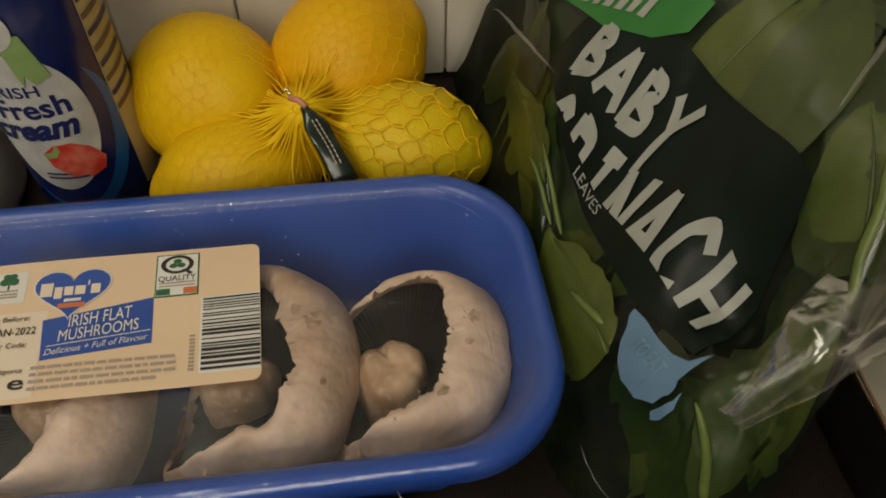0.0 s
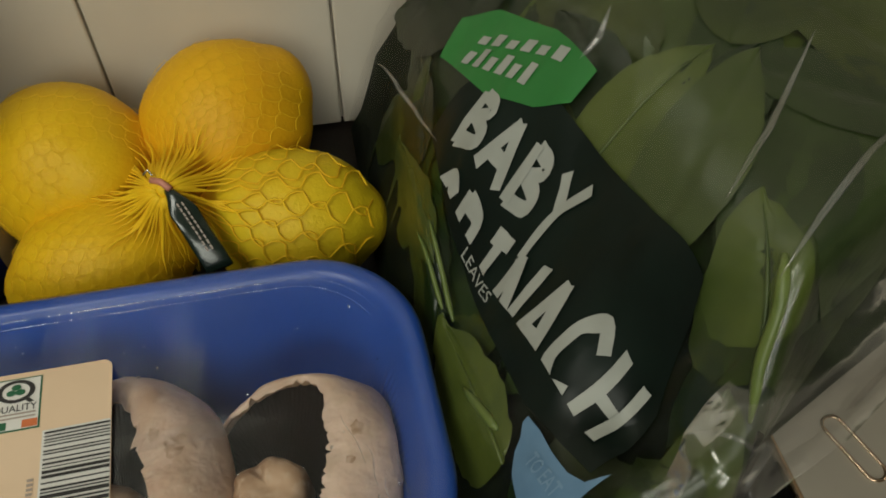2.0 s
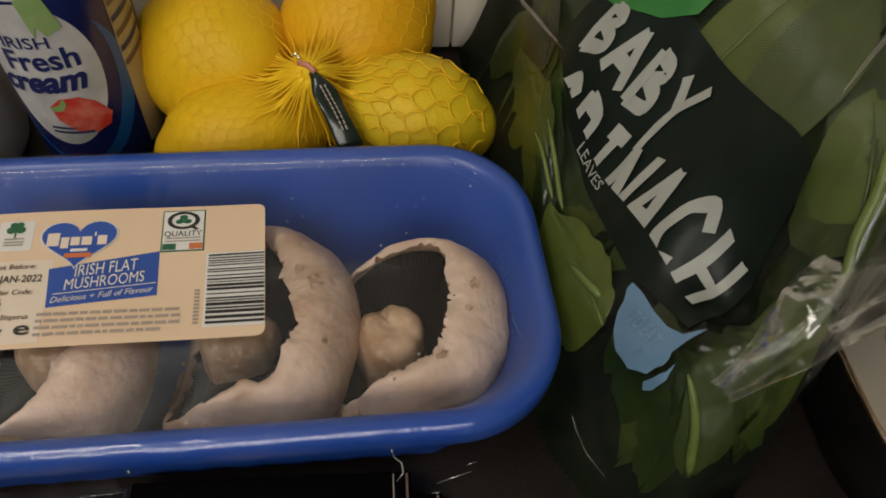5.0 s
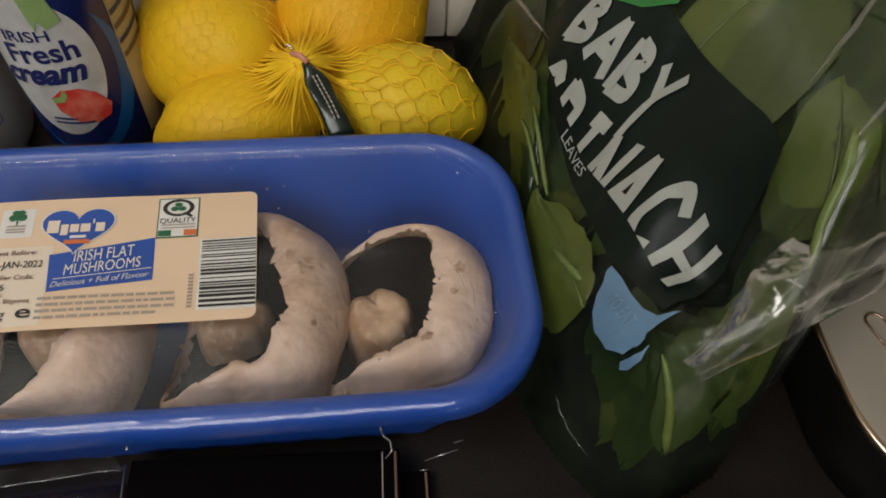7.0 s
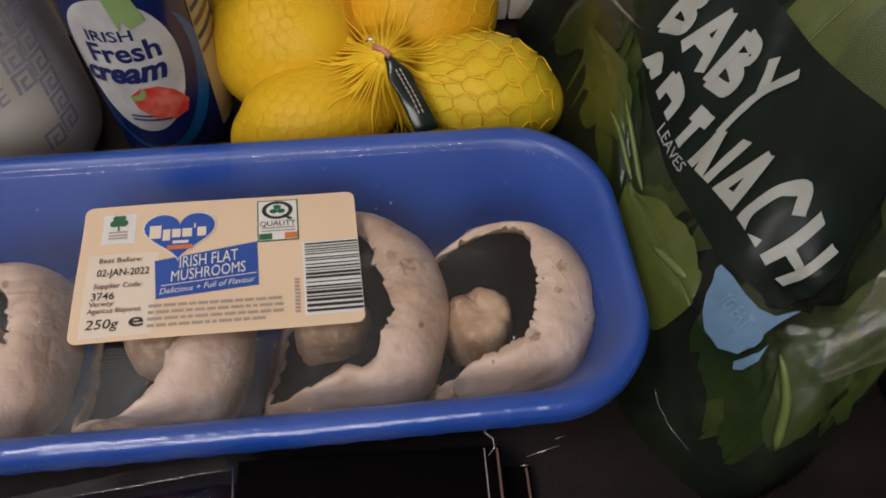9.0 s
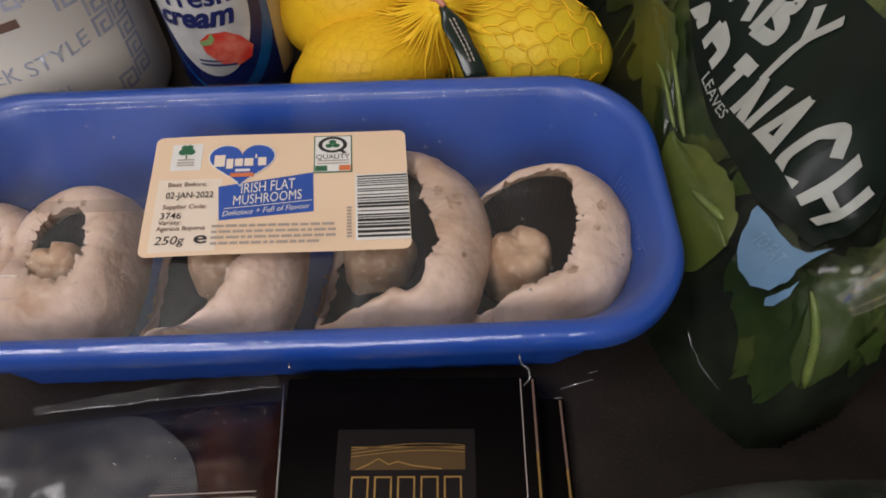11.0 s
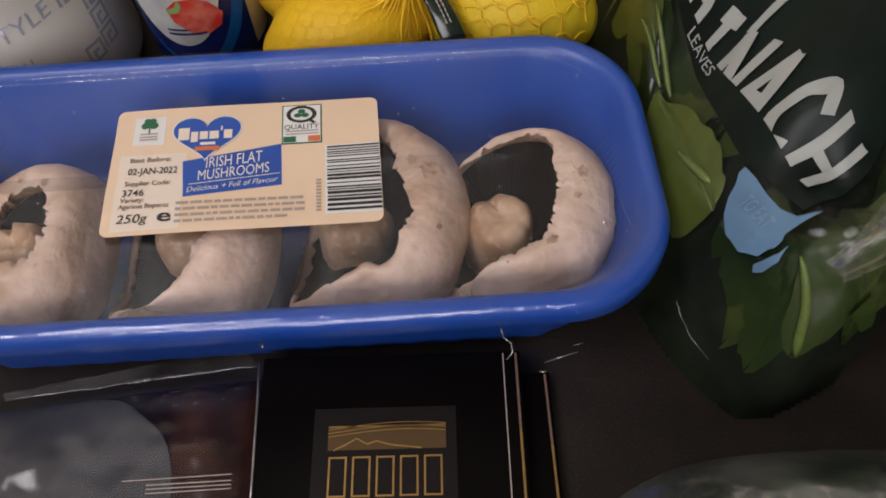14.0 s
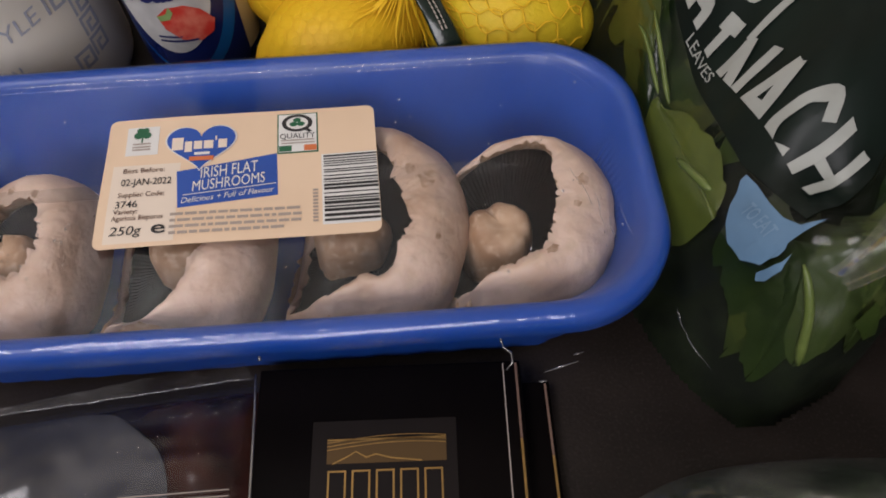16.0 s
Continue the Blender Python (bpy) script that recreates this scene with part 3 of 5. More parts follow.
mushroom("upturned flat mushroom, dark gills, half under the paper label", (-0.0823, 0.1376), [(0, 32.5), (32, 35.5), (57, 39), (78, 41), (100, 42), (120, 42), (150, 35), (189, 32), (222, 39), (241, 36), (273, 32.6), (299, 36), (315, 37.4), (334, 34.6)],
         [(2, 14), (46, 19.3), (76, 29), (98, 34), (119, 33), (151, 28), (194, 27), (225, 34), (241, 33.5), (258, 32), (270, 28), (287, 22), (318, 14.2)],
         LEANING, (-0.0830, 0.1410, 0.0105, 0.0095, 0.0450), 23)
mushroom("curled pale flat mushroom with a small opening", (-0.1353, 0.1396), [(12, 26.5), (42, 31), (58, 31.4), (80, 31.4), (111, 29), (136, 27.3), (154, 26), (185, 22), (222, 33), (241, 38), (269, 35), (296, 35), (315, 33.4), (337, 28)],
         [(16, 11.5), (69, 14), (90, 14), (122, 12), (186, 11), (243, 13.5), (268, 16), (295, 18.5), (307, 16.5), (337, 12.8)],
         [(0, 57), (60, 56), (90, 54), (120, 52), (180, 48), (240, 53), (270, 56)], (-0.1372, 0.1345, 0.0098, 0.0100, 0.0505), 37, ((95, 0.2, 0.10), (60, 0.12, 0.10)))
mushroom("small pale mushroom against the end of the tray", (-0.1655, 0.1440), [(0, 14), (60, 22), (120, 20), (180, 13), (240, 22), (300, 24)], [(0, 5), (90, 8), (180, 5), (270, 9)],
         [(0, 44), (90, 50), (180, 50), (270, 46)], (-0.1660, 0.1435, 0.0030, 0.0040, 0.0400), 51)

# label on the film
LZ = RIM + 0.0016
label_c = Vector((-0.0578, 0.1530))
LW, LH = 0.0900, 0.0520


def on_label(u, v, lift=0.0):
    """u, v in the label's own measure, 0 to 1 from its lower left corner."""
    x, y = (u - 0.5) * LW, (v - 0.5) * LH
    x += -(v - 0.5) * 0.0016
    a = radians(1.2)
    return Vector((label_c.x + x * math.cos(a) - y * math.sin(a), label_c.y + x * math.sin(a) + y * math.cos(a),
                   LZ + 0.0004 * math.sin(u * 5 + 0.6) + 0.0003 * math.sin(v * 6 + u * 3) + lift))


def label_art(name, bm, mat, parent, lift=0.0002, step=0.12, text=""):
    return part(name, mapped(dice(bm, step), lambda u, v: on_label(u, v, lift)), mat, parent, text, smooth=False)


label = thing("product_label", "cream paper label with blue heart and barcode stuck on the film", "label", at=(label_c.x, label_c.y, LZ))
bm = polygon([(p[0] / LW + 0.5, p[1] / LH + 0.5) for p in round_rect(LW / 2, LH / 2, 0.0028, 6, 4)])
sheet = label_art("paper", bm, "label", label, 0.0, 0.05)
sol = sheet.modifiers.new("thickness", "SOLIDIFY")
sol.thickness, sol.offset = 0.00015, -1
label_art("pale_patch", rect(0.035, 0.03, 0.28, 0.62), "cream_print", label, 0.00010)
label_art("crest_patch", rect(0.07, 0.70, 0.19, 0.93), "white", label, 0.00010)
for cx, cy, r in ((0.128, 0.885, 0.020), (0.112, 0.86, 0.017), (0.144, 0.86, 0.017), (0.117, 0.90, 0.013), (0.139, 0.90, 0.013)):
    label_art("crest_leaf", polygon([(cx + r * math.cos(k * math.pi / 8), cy + r * 1.6 * math.sin(k * math.pi / 8)) for k in range(16)]), "inkgreen", label, 0.0003)
label_art("crest_stem", rect(0.125, 0.80, 0.131, 0.87), "inkgreen", label, 0.0003)
for y in (0.785, 0.76, 0.738):
    label_art("small_print_bar", rect(0.095, y, 0.162, y + 0.012), "inkgrey", label, 0.0003)
heart = []
for k in range(48):
    a = 2 * math.pi * k / 48
    heart.append((0.350 + 0.0080 * 16 * math.sin(a) ** 3, 0.752 + 0.0122 * (13 * math.cos(a) - 5 * math.cos(2 * a) - 2 * math.cos(3 * a) - math.cos(4 * a))))
label_art("heart_edge", polygon([((p[0] - 0.350) * 1.05 + 0.350, (p[1] - 0.752) * 1.05 + 0.752) for p in heart]), "white", label, 0.0003)
label_art("blue_heart", polygon(heart), "inkblue", label, 0.00042)
for x0, x1, y0, y1 in ((0.243, 0.285, 0.715, 0.815), (0.291, 0.318, 0.695, 0.780), (0.324, 0.355, 0.715, 0.780), (0.361, 0.396, 0.715, 0.780), (0.403, 0.409, 0.780, 0.815), (0.415, 0.447, 0.715, 0.785)):
    label_art("wordmark_bar", rect(x0, y0, x1, y1), "cream_print", label, 0.00060)
label_art("motto_bar", rect(0.328, 0.668, 0.385, 0.690), "white", label, 0.00060)
label_art("motto_bar", rect(0.310, 0.622, 0.400, 0.656), "inkorange", label, 0.00060)
label_art("blue_banner", polygon([(0.268, 0.548), (0.632, 0.650), (0.637, 0.322), (0.284, 0.262)]), "inkblue", label, 0.00012)
bend = lambda x0, y0, dx, dy: (lambda b: mapped(b, lambda x, y: Vector((x0 + x, y0 + y + x * dy / dx, 0))))
label_art("title_text", bend(0.358, 0.478, 0.23, 0.040)(words("IRISH FLAT", 0.205, 0.086, 0.0)), "white", label, 0.0005)
label_art("title_text", bend(0.332, 0.380, 0.28, 0.048)(words("MUSHROOMS", 0.258, 0.080, 0.0)), "white", label, 0.0005)
label_art("title_text", bend(0.296, 0.290, 0.34, 0.058)(words("Delicious + Full of Flavour", 0.328, 0.042, 0.0, 0.2)), "white", label, 0.0005)
label_art("title_rule", polygon([(0.300, 0.350), (0.630, 0.408), (0.630, 0.414), (0.300, 0.356)]), "white", label, 0.0005)
label_art("date_text", mapped(words("Best Before:", 0.150, 0.036, 0.008), lambda x, y: Vector((0.075 + x, 0.555 + y, 0))), "inkbrown", label, 0.0004)
label_art("date_text", mapped(words("02-JAN-2022", 0.180, 0.052, 0.004), lambda x, y: Vector((0.073 + x, 0.455 + y, 0))), "ink", label, 0.0004)
label_art("date_text", mapped(words("Supplier Code:", 0.165, 0.036, 0.008), lambda x, y: Vector((0.068 + x, 0.365 + y, 0))), "inkbrown", label, 0.0004)
label_art("date_text", mapped(words("3746", 0.078, 0.050, 0.004), lambda x, y: Vector((0.064 + x, 0.285 + y, 0))), "ink", label, 0.0004)
label_art("date_text", mapped(words("Variety:", 0.085, 0.034, 0.008), lambda x, y: Vector((0.060 + x, 0.238 + y, 0))), "inkbrown", label, 0.0004)
label_art("date_text", mapped(words("Agaricus Bisporus", 0.180, 0.034, 0.008), lambda x, y: Vector((0.057 + x, 0.190 + y, 0))), "inkbrown", label, 0.0004)
label_art("date_text", mapped(words("250g", 0.112, 0.062, 0.0, 0.15), lambda x, y: Vector((0.055 + x, 0.085 + y, 0))), "ink", label, 0.0004)
label_art("estimate_mark", mapped(words("e", 0.050, 0.090, 0.012), lambda x, y: Vector((0.200 + x, 0.085 + y, 0))), "ink", label, 0.0004)
for k, (y, x1) in enumerate(((0.205, 0.735), (0.160, 0.725), (0.115, 0.725), (0.070, 0.66))):
    x = 0.262
    rng = random.Random(k)
    while x < x1 - 0.02:
        w = rng.uniform(0.015, 0.05)
        label_art("small_print_bar", rect(x, y, min(x + w, x1), y + 0.020), "inkgrey", label, 0.0003)
        x += w + 0.007
label_art("quality_box", rect(0.633, 0.640, 0.785, 0.965), "inkgreen", label, 0.00015)
label_art("quality_patch", rect(0.638, 0.649, 0.780, 0.956), "white", label, 0.0003)
ring = bmesh.new()
for k in range(28):
    a, b = 2 * math.pi * k / 28, 2 * math.pi * (k + 1) / 28
    p = [(0.708 + r * 0.058 * math.cos(t), 0.880 + r * 0.072 * math.sin(t), 0) for t, r in ((a, 0.72), (b, 0.72), (b, 1.0), (a, 1.0))]
    ring.faces.new([ring.verts.new(q) for q in p])
label_art("quality_mark", ring, "ink", label, 0.00045)
label_art("quality_mark", polygon([(0.725, 0.835), (0.740, 0.845), (0.765, 0.805), (0.752, 0.798)]), "ink", label, 0.00045)
for k in range(3):
    a = radians(90 + 120 * k)
    cx, cy = 0.708 + 0.016 * math.cos(a), 0.882 + 0.022 * math.sin(a)
    label_art("shamrock_leaf", polygon([(cx + 0.015 * math.cos(t * math.pi / 6), cy + 0.019 * math.sin(t * math.pi / 6)) for t in range(12)]), "inkgreen", label, 0.00048)
label_art("quality_text", mapped(words("QUALITY", 0.132, 0.040, 0.004), lambda x, y: Vector((0.643 + x, 0.755 + y, 0))), "ink", label, 0.00045)
for y in (0.735, 0.712):
    label_art("small_print_bar", rect(0.648, y, 0.772, y + 0.010), "inkgrey", label, 0.00045)
label_art("flag_stripe", rect(0.640, 0.652, 0.687, 0.698), "inkgreen", label, 0.00045)
label_art("flag_stripe", rect(0.733, 0.652, 0.779, 0.698), "inkorange", label, 0.00045)
label_art("barcode_patch", rect(0.795, 0.075, 0.9985, 0.615), "white", label, 0.00015)
rng = random.Random(5)
y = 0.095
while y < 0.60:
    h = rng.choice((0.006, 0.008, 0.012, 0.012, 0.018, 0.022))
    label_art("barcode_bar", rect(0.803, y, 0.9975, min(y + h, 0.605)), "ink", label, 0.0004)
    y += h + rng.choice((0.009, 0.012, 0.016, 0.022))
for k in range(10):
    label_art("small_print_bar", rect(0.762, 0.10 + k * 0.026, 0.780, 0.115 + k * 0.026), "inkgrey", label, 0.0003)


# ---- lemons in a net ----
KNOT = Vector((-0.001, 0.2460, 0.0625))


def lemon(name, at, radius, axis, long, mat, text):
    ob = thing(name, text, "lemon", "lemons in the net", at)
    m = Matrix.Translation(at) @ Vector(axis).to_track_quat("Z", "Y").to_matrix().to_4x4()
    rings = []
    for k in range(31):
        t = math.pi * k / 30
        r, z = math.sin(t) ** 0.93, math.cos(t)
        z = z * long + 0.13 * (math.copysign(1, z)) * max(0, abs(z) - 0.86) / 0.14
        rings.append([m @ (Vector(((r + 1e-3) * math.cos(a), (r + 1e-3) * math.sin(a), z)) * radius * (1 + 0.025 * wob(r * math.cos(a) * 1.5, r * math.sin(a) * 1.5, z * 1.5 + radius * 900)))
                      for a in (2 * math.pi * i / 48 for i in range(48))])
    part("peel", loft(rings, True, True), mat, ob)
    return ob


LEMONS = [((0.0185, 0.3000, 0.0440), 0.0335, (0.7, 0.3, 0.3), 1.06, "ripe", "ripe deep yellow lemon in a yellow net"),
          ((-0.0450, 0.2900, 0.0385), 0.0342, (0.5, -0.6, 0.35), 1.08, "lemon", "yellow lemon with a faint green patch in a net"),
          ((0.0400, 0.2540, 0.0305), 0.0285, (1.0, -0.1, -0.05), 1.22, "greenlemon", "greenish yellow lemon under open net mesh"),
          ((-0.0315, 0.2480, 0.0265), 0.0262, (1.0, 0.25, 0.1), 1.30, "lemon", "bright yellow lemon behind the tray")]
for at, r, axis, long, mat, text in LEMONS:
    lemon("lemon", at, r, axis, long, mat, text)

net = thing("lemon_net", "yellow plastic net gathered to a knot", "net", at=tuple(KNOT))
N_DIR = Vector((0.0, -0.62, 0.785)).normalized()
E1 = Vector((1, 0, 0))
E2 = N_DIR.cross(E1).normalized()


def net_height(p):
    """How far the fruit stands out from the knot's plane, along N_DIR, over the point p of that plane."""
    best = -1.0
    for at, r, axis, long, mat, text in LEMONS:
        ax = Vector(axis).normalized()
        o = p - Vector(at)
        sc = lambda v: v - ax * v.dot(ax) * (1 - 1 / long)
        a, b = sc(N_DIR), sc(o)
        A, B, C = a.dot(a), a.dot(b), b.dot(b) - (r * 1.035) ** 2
        d = B * B - A * C
        if d > 0:
            best = max(best, (-B + math.sqrt(d)) / A)
    return best


# the net is stretched like a tent over the gaps between the fruit
CELL, SPAN = 0.002, 56
flat = np.array([[net_height(KNOT + E1 * (i * CELL) + E2 * (j * CELL)) for i in range(-SPAN, SPAN + 1)] for j in range(-SPAN, SPAN + 1)])
tent = flat.copy()
for dj in range(-8, 9):
    for di in range(-8, 9):
        away = math.hypot(di, dj) * CELL
        if 0 < away <= 0.012:
            moved = np.roll(np.roll(flat, dj, 0), di, 1) - away * (0.55 + away * 45)
            tent = np.maximum(tent, np.where(moved > -0.06, moved, -1.0))


def net_point(ang, rad):
    u, v = math.cos(ang) * rad, math.sin(ang) * rad
    fi, fj = u / CELL + SPAN, v / CELL + SPAN
    i, j = int(fi), int(fj)
    if not (0 <= i < 2 * SPAN and 0 <= j < 2 * SPAN):
        return None
    q = tent[j:j + 2, i:i + 2]
    outer_net = smoothstep(0.026, 0.040, rad)
    snug = flat[j:j + 2, i:i + 2]
    if q.min() < -0.055 or (rad > 0.030 and snug.min() < -0.5):
        return None
    q = q * (1 - outer_net) + snug * outer_net if outer_net > 0 and snug.min() > -0.5 else q
    a, b = fi - i, fj - j
    h = (q[0, 0] * (1 - a) + q[0, 1] * a) * (1 - b) + (q[1, 0] * (1 - a) + q[1, 1] * a) * b
    pull = smoothstep(0.022, 0.003, rad)
    return KNOT + E1 * u + E2 * v + N_DIR * (h * (1 - pull) + max(0.0, 0.002 - rad * 0.02) * pull + 0.0004)


strands = 88
for strand in range(strands):
    base_ang = 2 * math.pi * (strand + 0.5) / strands
    open_side = math.exp(-((math.atan2(math.sin(base_ang + 0.25), math.cos(base_ang + 0.25))) / 0.62) ** 2)
    # strands bunch into pleats close to the knot
    pleat = 0.11 * math.sin(base_ang * 9) + 0.05 * math.sin(base_ang * 17 + 1)
    if open_side > 0.3 and strand % 3 == 2:
        continue
    pts, k, rad = [], 0, 0.002
    while rad < 0.100:
        step = 2 * math.pi / strands * (0.5 + 0.30 * (open_side > 0.3))
        row = (k // 3) % 2
        hexa = (-1 if (row + strand + strand // 3 * (open_side > 0.3)) % 2 else 1) * (1 if k % 3 else 0.55)
        wide = smoothstep(0.014, 0.034, rad)
        p = net_point(base_ang + hexa * step * wide + pleat * smoothstep(0.034, 0.008, rad), rad)
        if p is None:
            break
        pts.append(p)
        rad += 0.0016 + 0.0010 * open_side * wide
        k += 1
    if len(pts) > 3:
        part("strand", tube(pts, 0.00044, 5, None, lambda t: (1.35 - 0.45 * smoothstep(0.0, 0.30, t)) * (1 - (1 - open_side) * 0.78 * smoothstep(0.15, 0.40, t))), "net", net)
for k in range(20):
    ang = 2 * math.pi * (k + 0.35 * math.sin(k * 2.3)) / 20
    reach = 0.016 + 0.012 * abs(math.sin(k * 1.7))
    pts = [p for p in (net_point(ang + 0.05 * math.sin(j * 0.5 + k), 0.002 + reach * j / 12) for j in range(13)) if p is not None]
    if len(pts) > 4:
        part("pleat", tube(pts, 0.0011, 6, None, lambda t: 1.0 - 0.85 * t), "net", net)
part("knot", lathe([(0.0005, 0.0665), (0.0022, 0.0660), (0.0030, 0.0640), (0.0028, 0.0600), (0.0012, 0.0570)], 20, (KNOT.x, KNOT.y)), "net", net)
part("clip", tube([KNOT + Vector((-0.0035, 0.002, 0.0045)), KNOT + Vector((0.0, 0.0, 0.005)), KNOT + Vector((0.0030, -0.003, 0.0040))], 0.0012, 8), "clip", net, "small pink plastic clip")
part("clip_wire", tube([KNOT + Vector((-0.0062, 0.0045, 0.0050)), KNOT + Vector((-0.0045, 0.0060, 0.0058)), KNOT + Vector((-0.0030, 0.0035, 0.0052))], 0.0004, 6), "wire", net, "bent steel wire end")
rows = []
for k in range(17):
    f = k / 16
    c = KNOT + Vector((0.002 + 0.014 * f, -0.002 - 0.024 * f, 0.0022 - 0.017 * f ** 1.5))
    w = 0.0016 + 0.0030 * smoothstep(0, 0.35, f)
    rows.append([c + Vector((w * math.cos(a), 0.3 * w * math.cos(a), 0.0011 * math.sin(a) + 0.0006 * math.sin(f * 9 + a))) for a in (2 * math.pi * i / 12 for i in range(12))])
tag = part("tag", loft(rows, True, True), "tagdark", net, "folded dark green printed tag")
for off in (-0.0010, 0.0006):
    for k in range(10):
        f0, f1 = 0.25 + k * 0.06, 0.25 + k * 0.06 + 0.045
        b = bmesh.new()
        q = []
        for f, d in ((f0, off), (f0, off + 0.0006), (f1, off + 0.0006), (f1, off)):
            c = KNOT + Vector((0.002 + 0.014 * f + d, -0.002 - 0.024 * f + 0.3 * d, 0.0022 - 0.017 * f ** 1.5 + 0.0019 + 0.0004 * math.sin(f * 9 + 1.57)))
            q.append(b.verts.new(c))
        b.faces.new(q)
        part("print_bar", b, "inkgrey", net)


# ---- cream bottle ----
BOT = Vector((-0.0985, 0.2765))
PROF = [(0.0225, 0.0), (0.0248, 0.001), (0.0258, 0.004), (0.0262, 0.010), (0.0268, 0.03), (0.0276, 0.06), (0.0282, 0.085), (0.0282, 0.105), (0.0268, 0.122), (0.0215, 0.140), (0.0165, 0.150), (0.0150, 0.156), (0.0150, 0.162)]


def bottle_r(z):
    for (r0, z0), (r1, z1) in zip(PROF[1:], PROF[2:]):
        if z <= z1:
            return r0 + (r1 - r0) * (z - z0) / (z1 - z0)
    return PROF[-1][0]


bottle = thing("cream_bottle", "navy blue plastic cream bottle with white oval label", "bottle", at=(*BOT, 0))
part("bottle_body", lathe(PROF, 64, tuple(BOT)), "bottle", bottle)
part("cap", lathe([(0.0165, 0.156), (0.0172, 0.158), (0.0172, 0.174), (0.0160, 0.177), (0.002, 0.1775)], 48, tuple(BOT)), "white", bottle, "white screw cap")
FACE = -96.0


def on_bottle(u, v, lift=0.0003):
    """u: metres round the bottle from its front; v: height."""
    r = bottle_r(v)
    a = radians(FACE) + u / r
    return Vector((BOT.x + (r + lift) * math.cos(a), BOT.y + (r + lift) * math.sin(a), v))


def bottle_art(name, bm, mat, lift=0.0003, text=""):
    return part(name, mapped(dice(bm, 0.003), lambda u, v: on_bottle(u, v, lift)), mat, bottle, text)


def oval(cx, cy, rx, ry, n=40, egg=0.0):
    return polygon([(cx + rx * math.cos(2 * math.pi * k / n) * (1 + egg * math.sin(2 * math.pi * k / n)), cy + ry * math.sin(2 * math.pi * k / n)) for k in range(n)])


bottle_art("blue_swirl", oval(0.003, 0.0510, 0.0295, 0.0405, 48, 0.12), "bluegloss", 0.0002, "bright blue swirl round the label")
bottle_art("dark_oval", oval(0.0005, 0.0570, 0.0265, 0.0430, 48, 0.12), "bottle", 0.0004)
bottle_art("white_oval", oval(0.0, 0.0590, 0.0215, 0.0345, 48, 0.10), "bottlewhite", 0.0006)
bottle_art("green_ribbon", polygon([(0.000, 0.101), (0.009, 0.101), (0.0135, 0.083), (0.0075, 0.080), (0.0050, 0.0845), (0.0035, 0.079)]), "ribbon", 0.0010)
bottle_art("round_seal", oval(-0.001, 0.1035, 0.0085, 0.0085, 28), "bottlewhite", 0.0012)
for k, w in enumerate((0.008, 0.010, 0.007)):
    bottle_art("seal_bar", rect(-0.001 - w / 2, 0.1055 - k * 0.003, -0.001 + w / 2, 0.1070 - k * 0.003), "ribbon", 0.0014)
tilted = lambda b, x0, y0, s: mapped(b, lambda x, y: Vector((x0 + x, y0 + y + x * s, 0)))
bottle_art("name_text", tilted(words("IRISH", 0.0175, 0.0050, 0.01), -0.0105, 0.0740, 0.05), "inknavy", 0.0010)
bottle_art("name_text", tilted(words("Fresh", 0.0275, 0.0092, 0.022), -0.0125, 0.0630, 0.10), "inknavy", 0.0010)
bottle_art("name_text", tilted(words("cream", 0.0335, 0.0105, 0.035, 0.3), -0.0185, 0.0518, 0.10), "inknavy", 0.0012)
bottle_art("strawberry_print", polygon([(-0.0030, 0.0455), (0.002, 0.0500), (0.009, 0.0505), (0.0145, 0.0470), (0.0190, 0.0395), (0.0170, 0.0335), (0.011, 0.0308), (0.004, 0.0325), (-0.0015, 0.0385)]), "berry", 0.0010, "halved red strawberry printed on the label")
bottle_art("strawberry_leaf", polygon([(-0.003, 0.0455), (0.001, 0.0470), (0.003, 0.0505), (0.004, 0.0475), (0.002, 0.0440), (-0.002, 0.0430)]), "ribbon", 0.0012)
for y, x0, x1 in ((0.0335, -0.006, 0.006), (0.0312, -0.006, 0.010)):
    bottle_art("small_print_bar", rect(x0, y, x1, y + 0.0011), "inknavy", 0.0010)
bottle_art("side_label", rect(0.031, 0.012, 0.047, 0.118), "sidelabel", 0.0004, "pale yellow striped side label")
for k in range(9):
    bottle_art("side_stripe", polygon([(0.0315, 0.055 + k * 0.007), (0.0465, 0.058 + k * 0.007), (0.0465, 0.0605 + k * 0.007), (0.0315, 0.0575 + k * 0.007)]), "inknavy" if k % 2 else "inkbrown", 0.0007)


# ---- yoghurt pot ----
POT = Vector((-0.1800, 0.2725))
pot_prof = [(0.0435, 0.0), (0.0458, 0.002), (0.0465, 0.006), (0.0461, 0.050), (0.0456, 0.098), (0.0470, 0.0995), (0.0474, 0.103), (0.0470, 0.107), (0.0450, 0.108), (0.002, 0.108)]
pot = thing("yoghurt_pot", "white plastic yoghurt pot with grey key pattern", "yoghurt pot", at=(*POT, 0))
part("pot_body", lathe(pot_prof, 72, tuple(POT)), "pot", pot)
POT_FACE = -55.0


def on_pot(u, v, lift=0.0003):
    r = 0.0466 - 0.0010 * v / 0.098 + lift
    a = radians(POT_FACE) + u / r
    return Vector((POT.x + r * math.cos(a), POT.y + r * math.sin(a), v))


def pot_art(name, bm, mat, lift=0.0003):
    return part(name, mapped(dice(bm, 0.004), lambda u, v: on_pot(u, v, lift)), mat, pot)


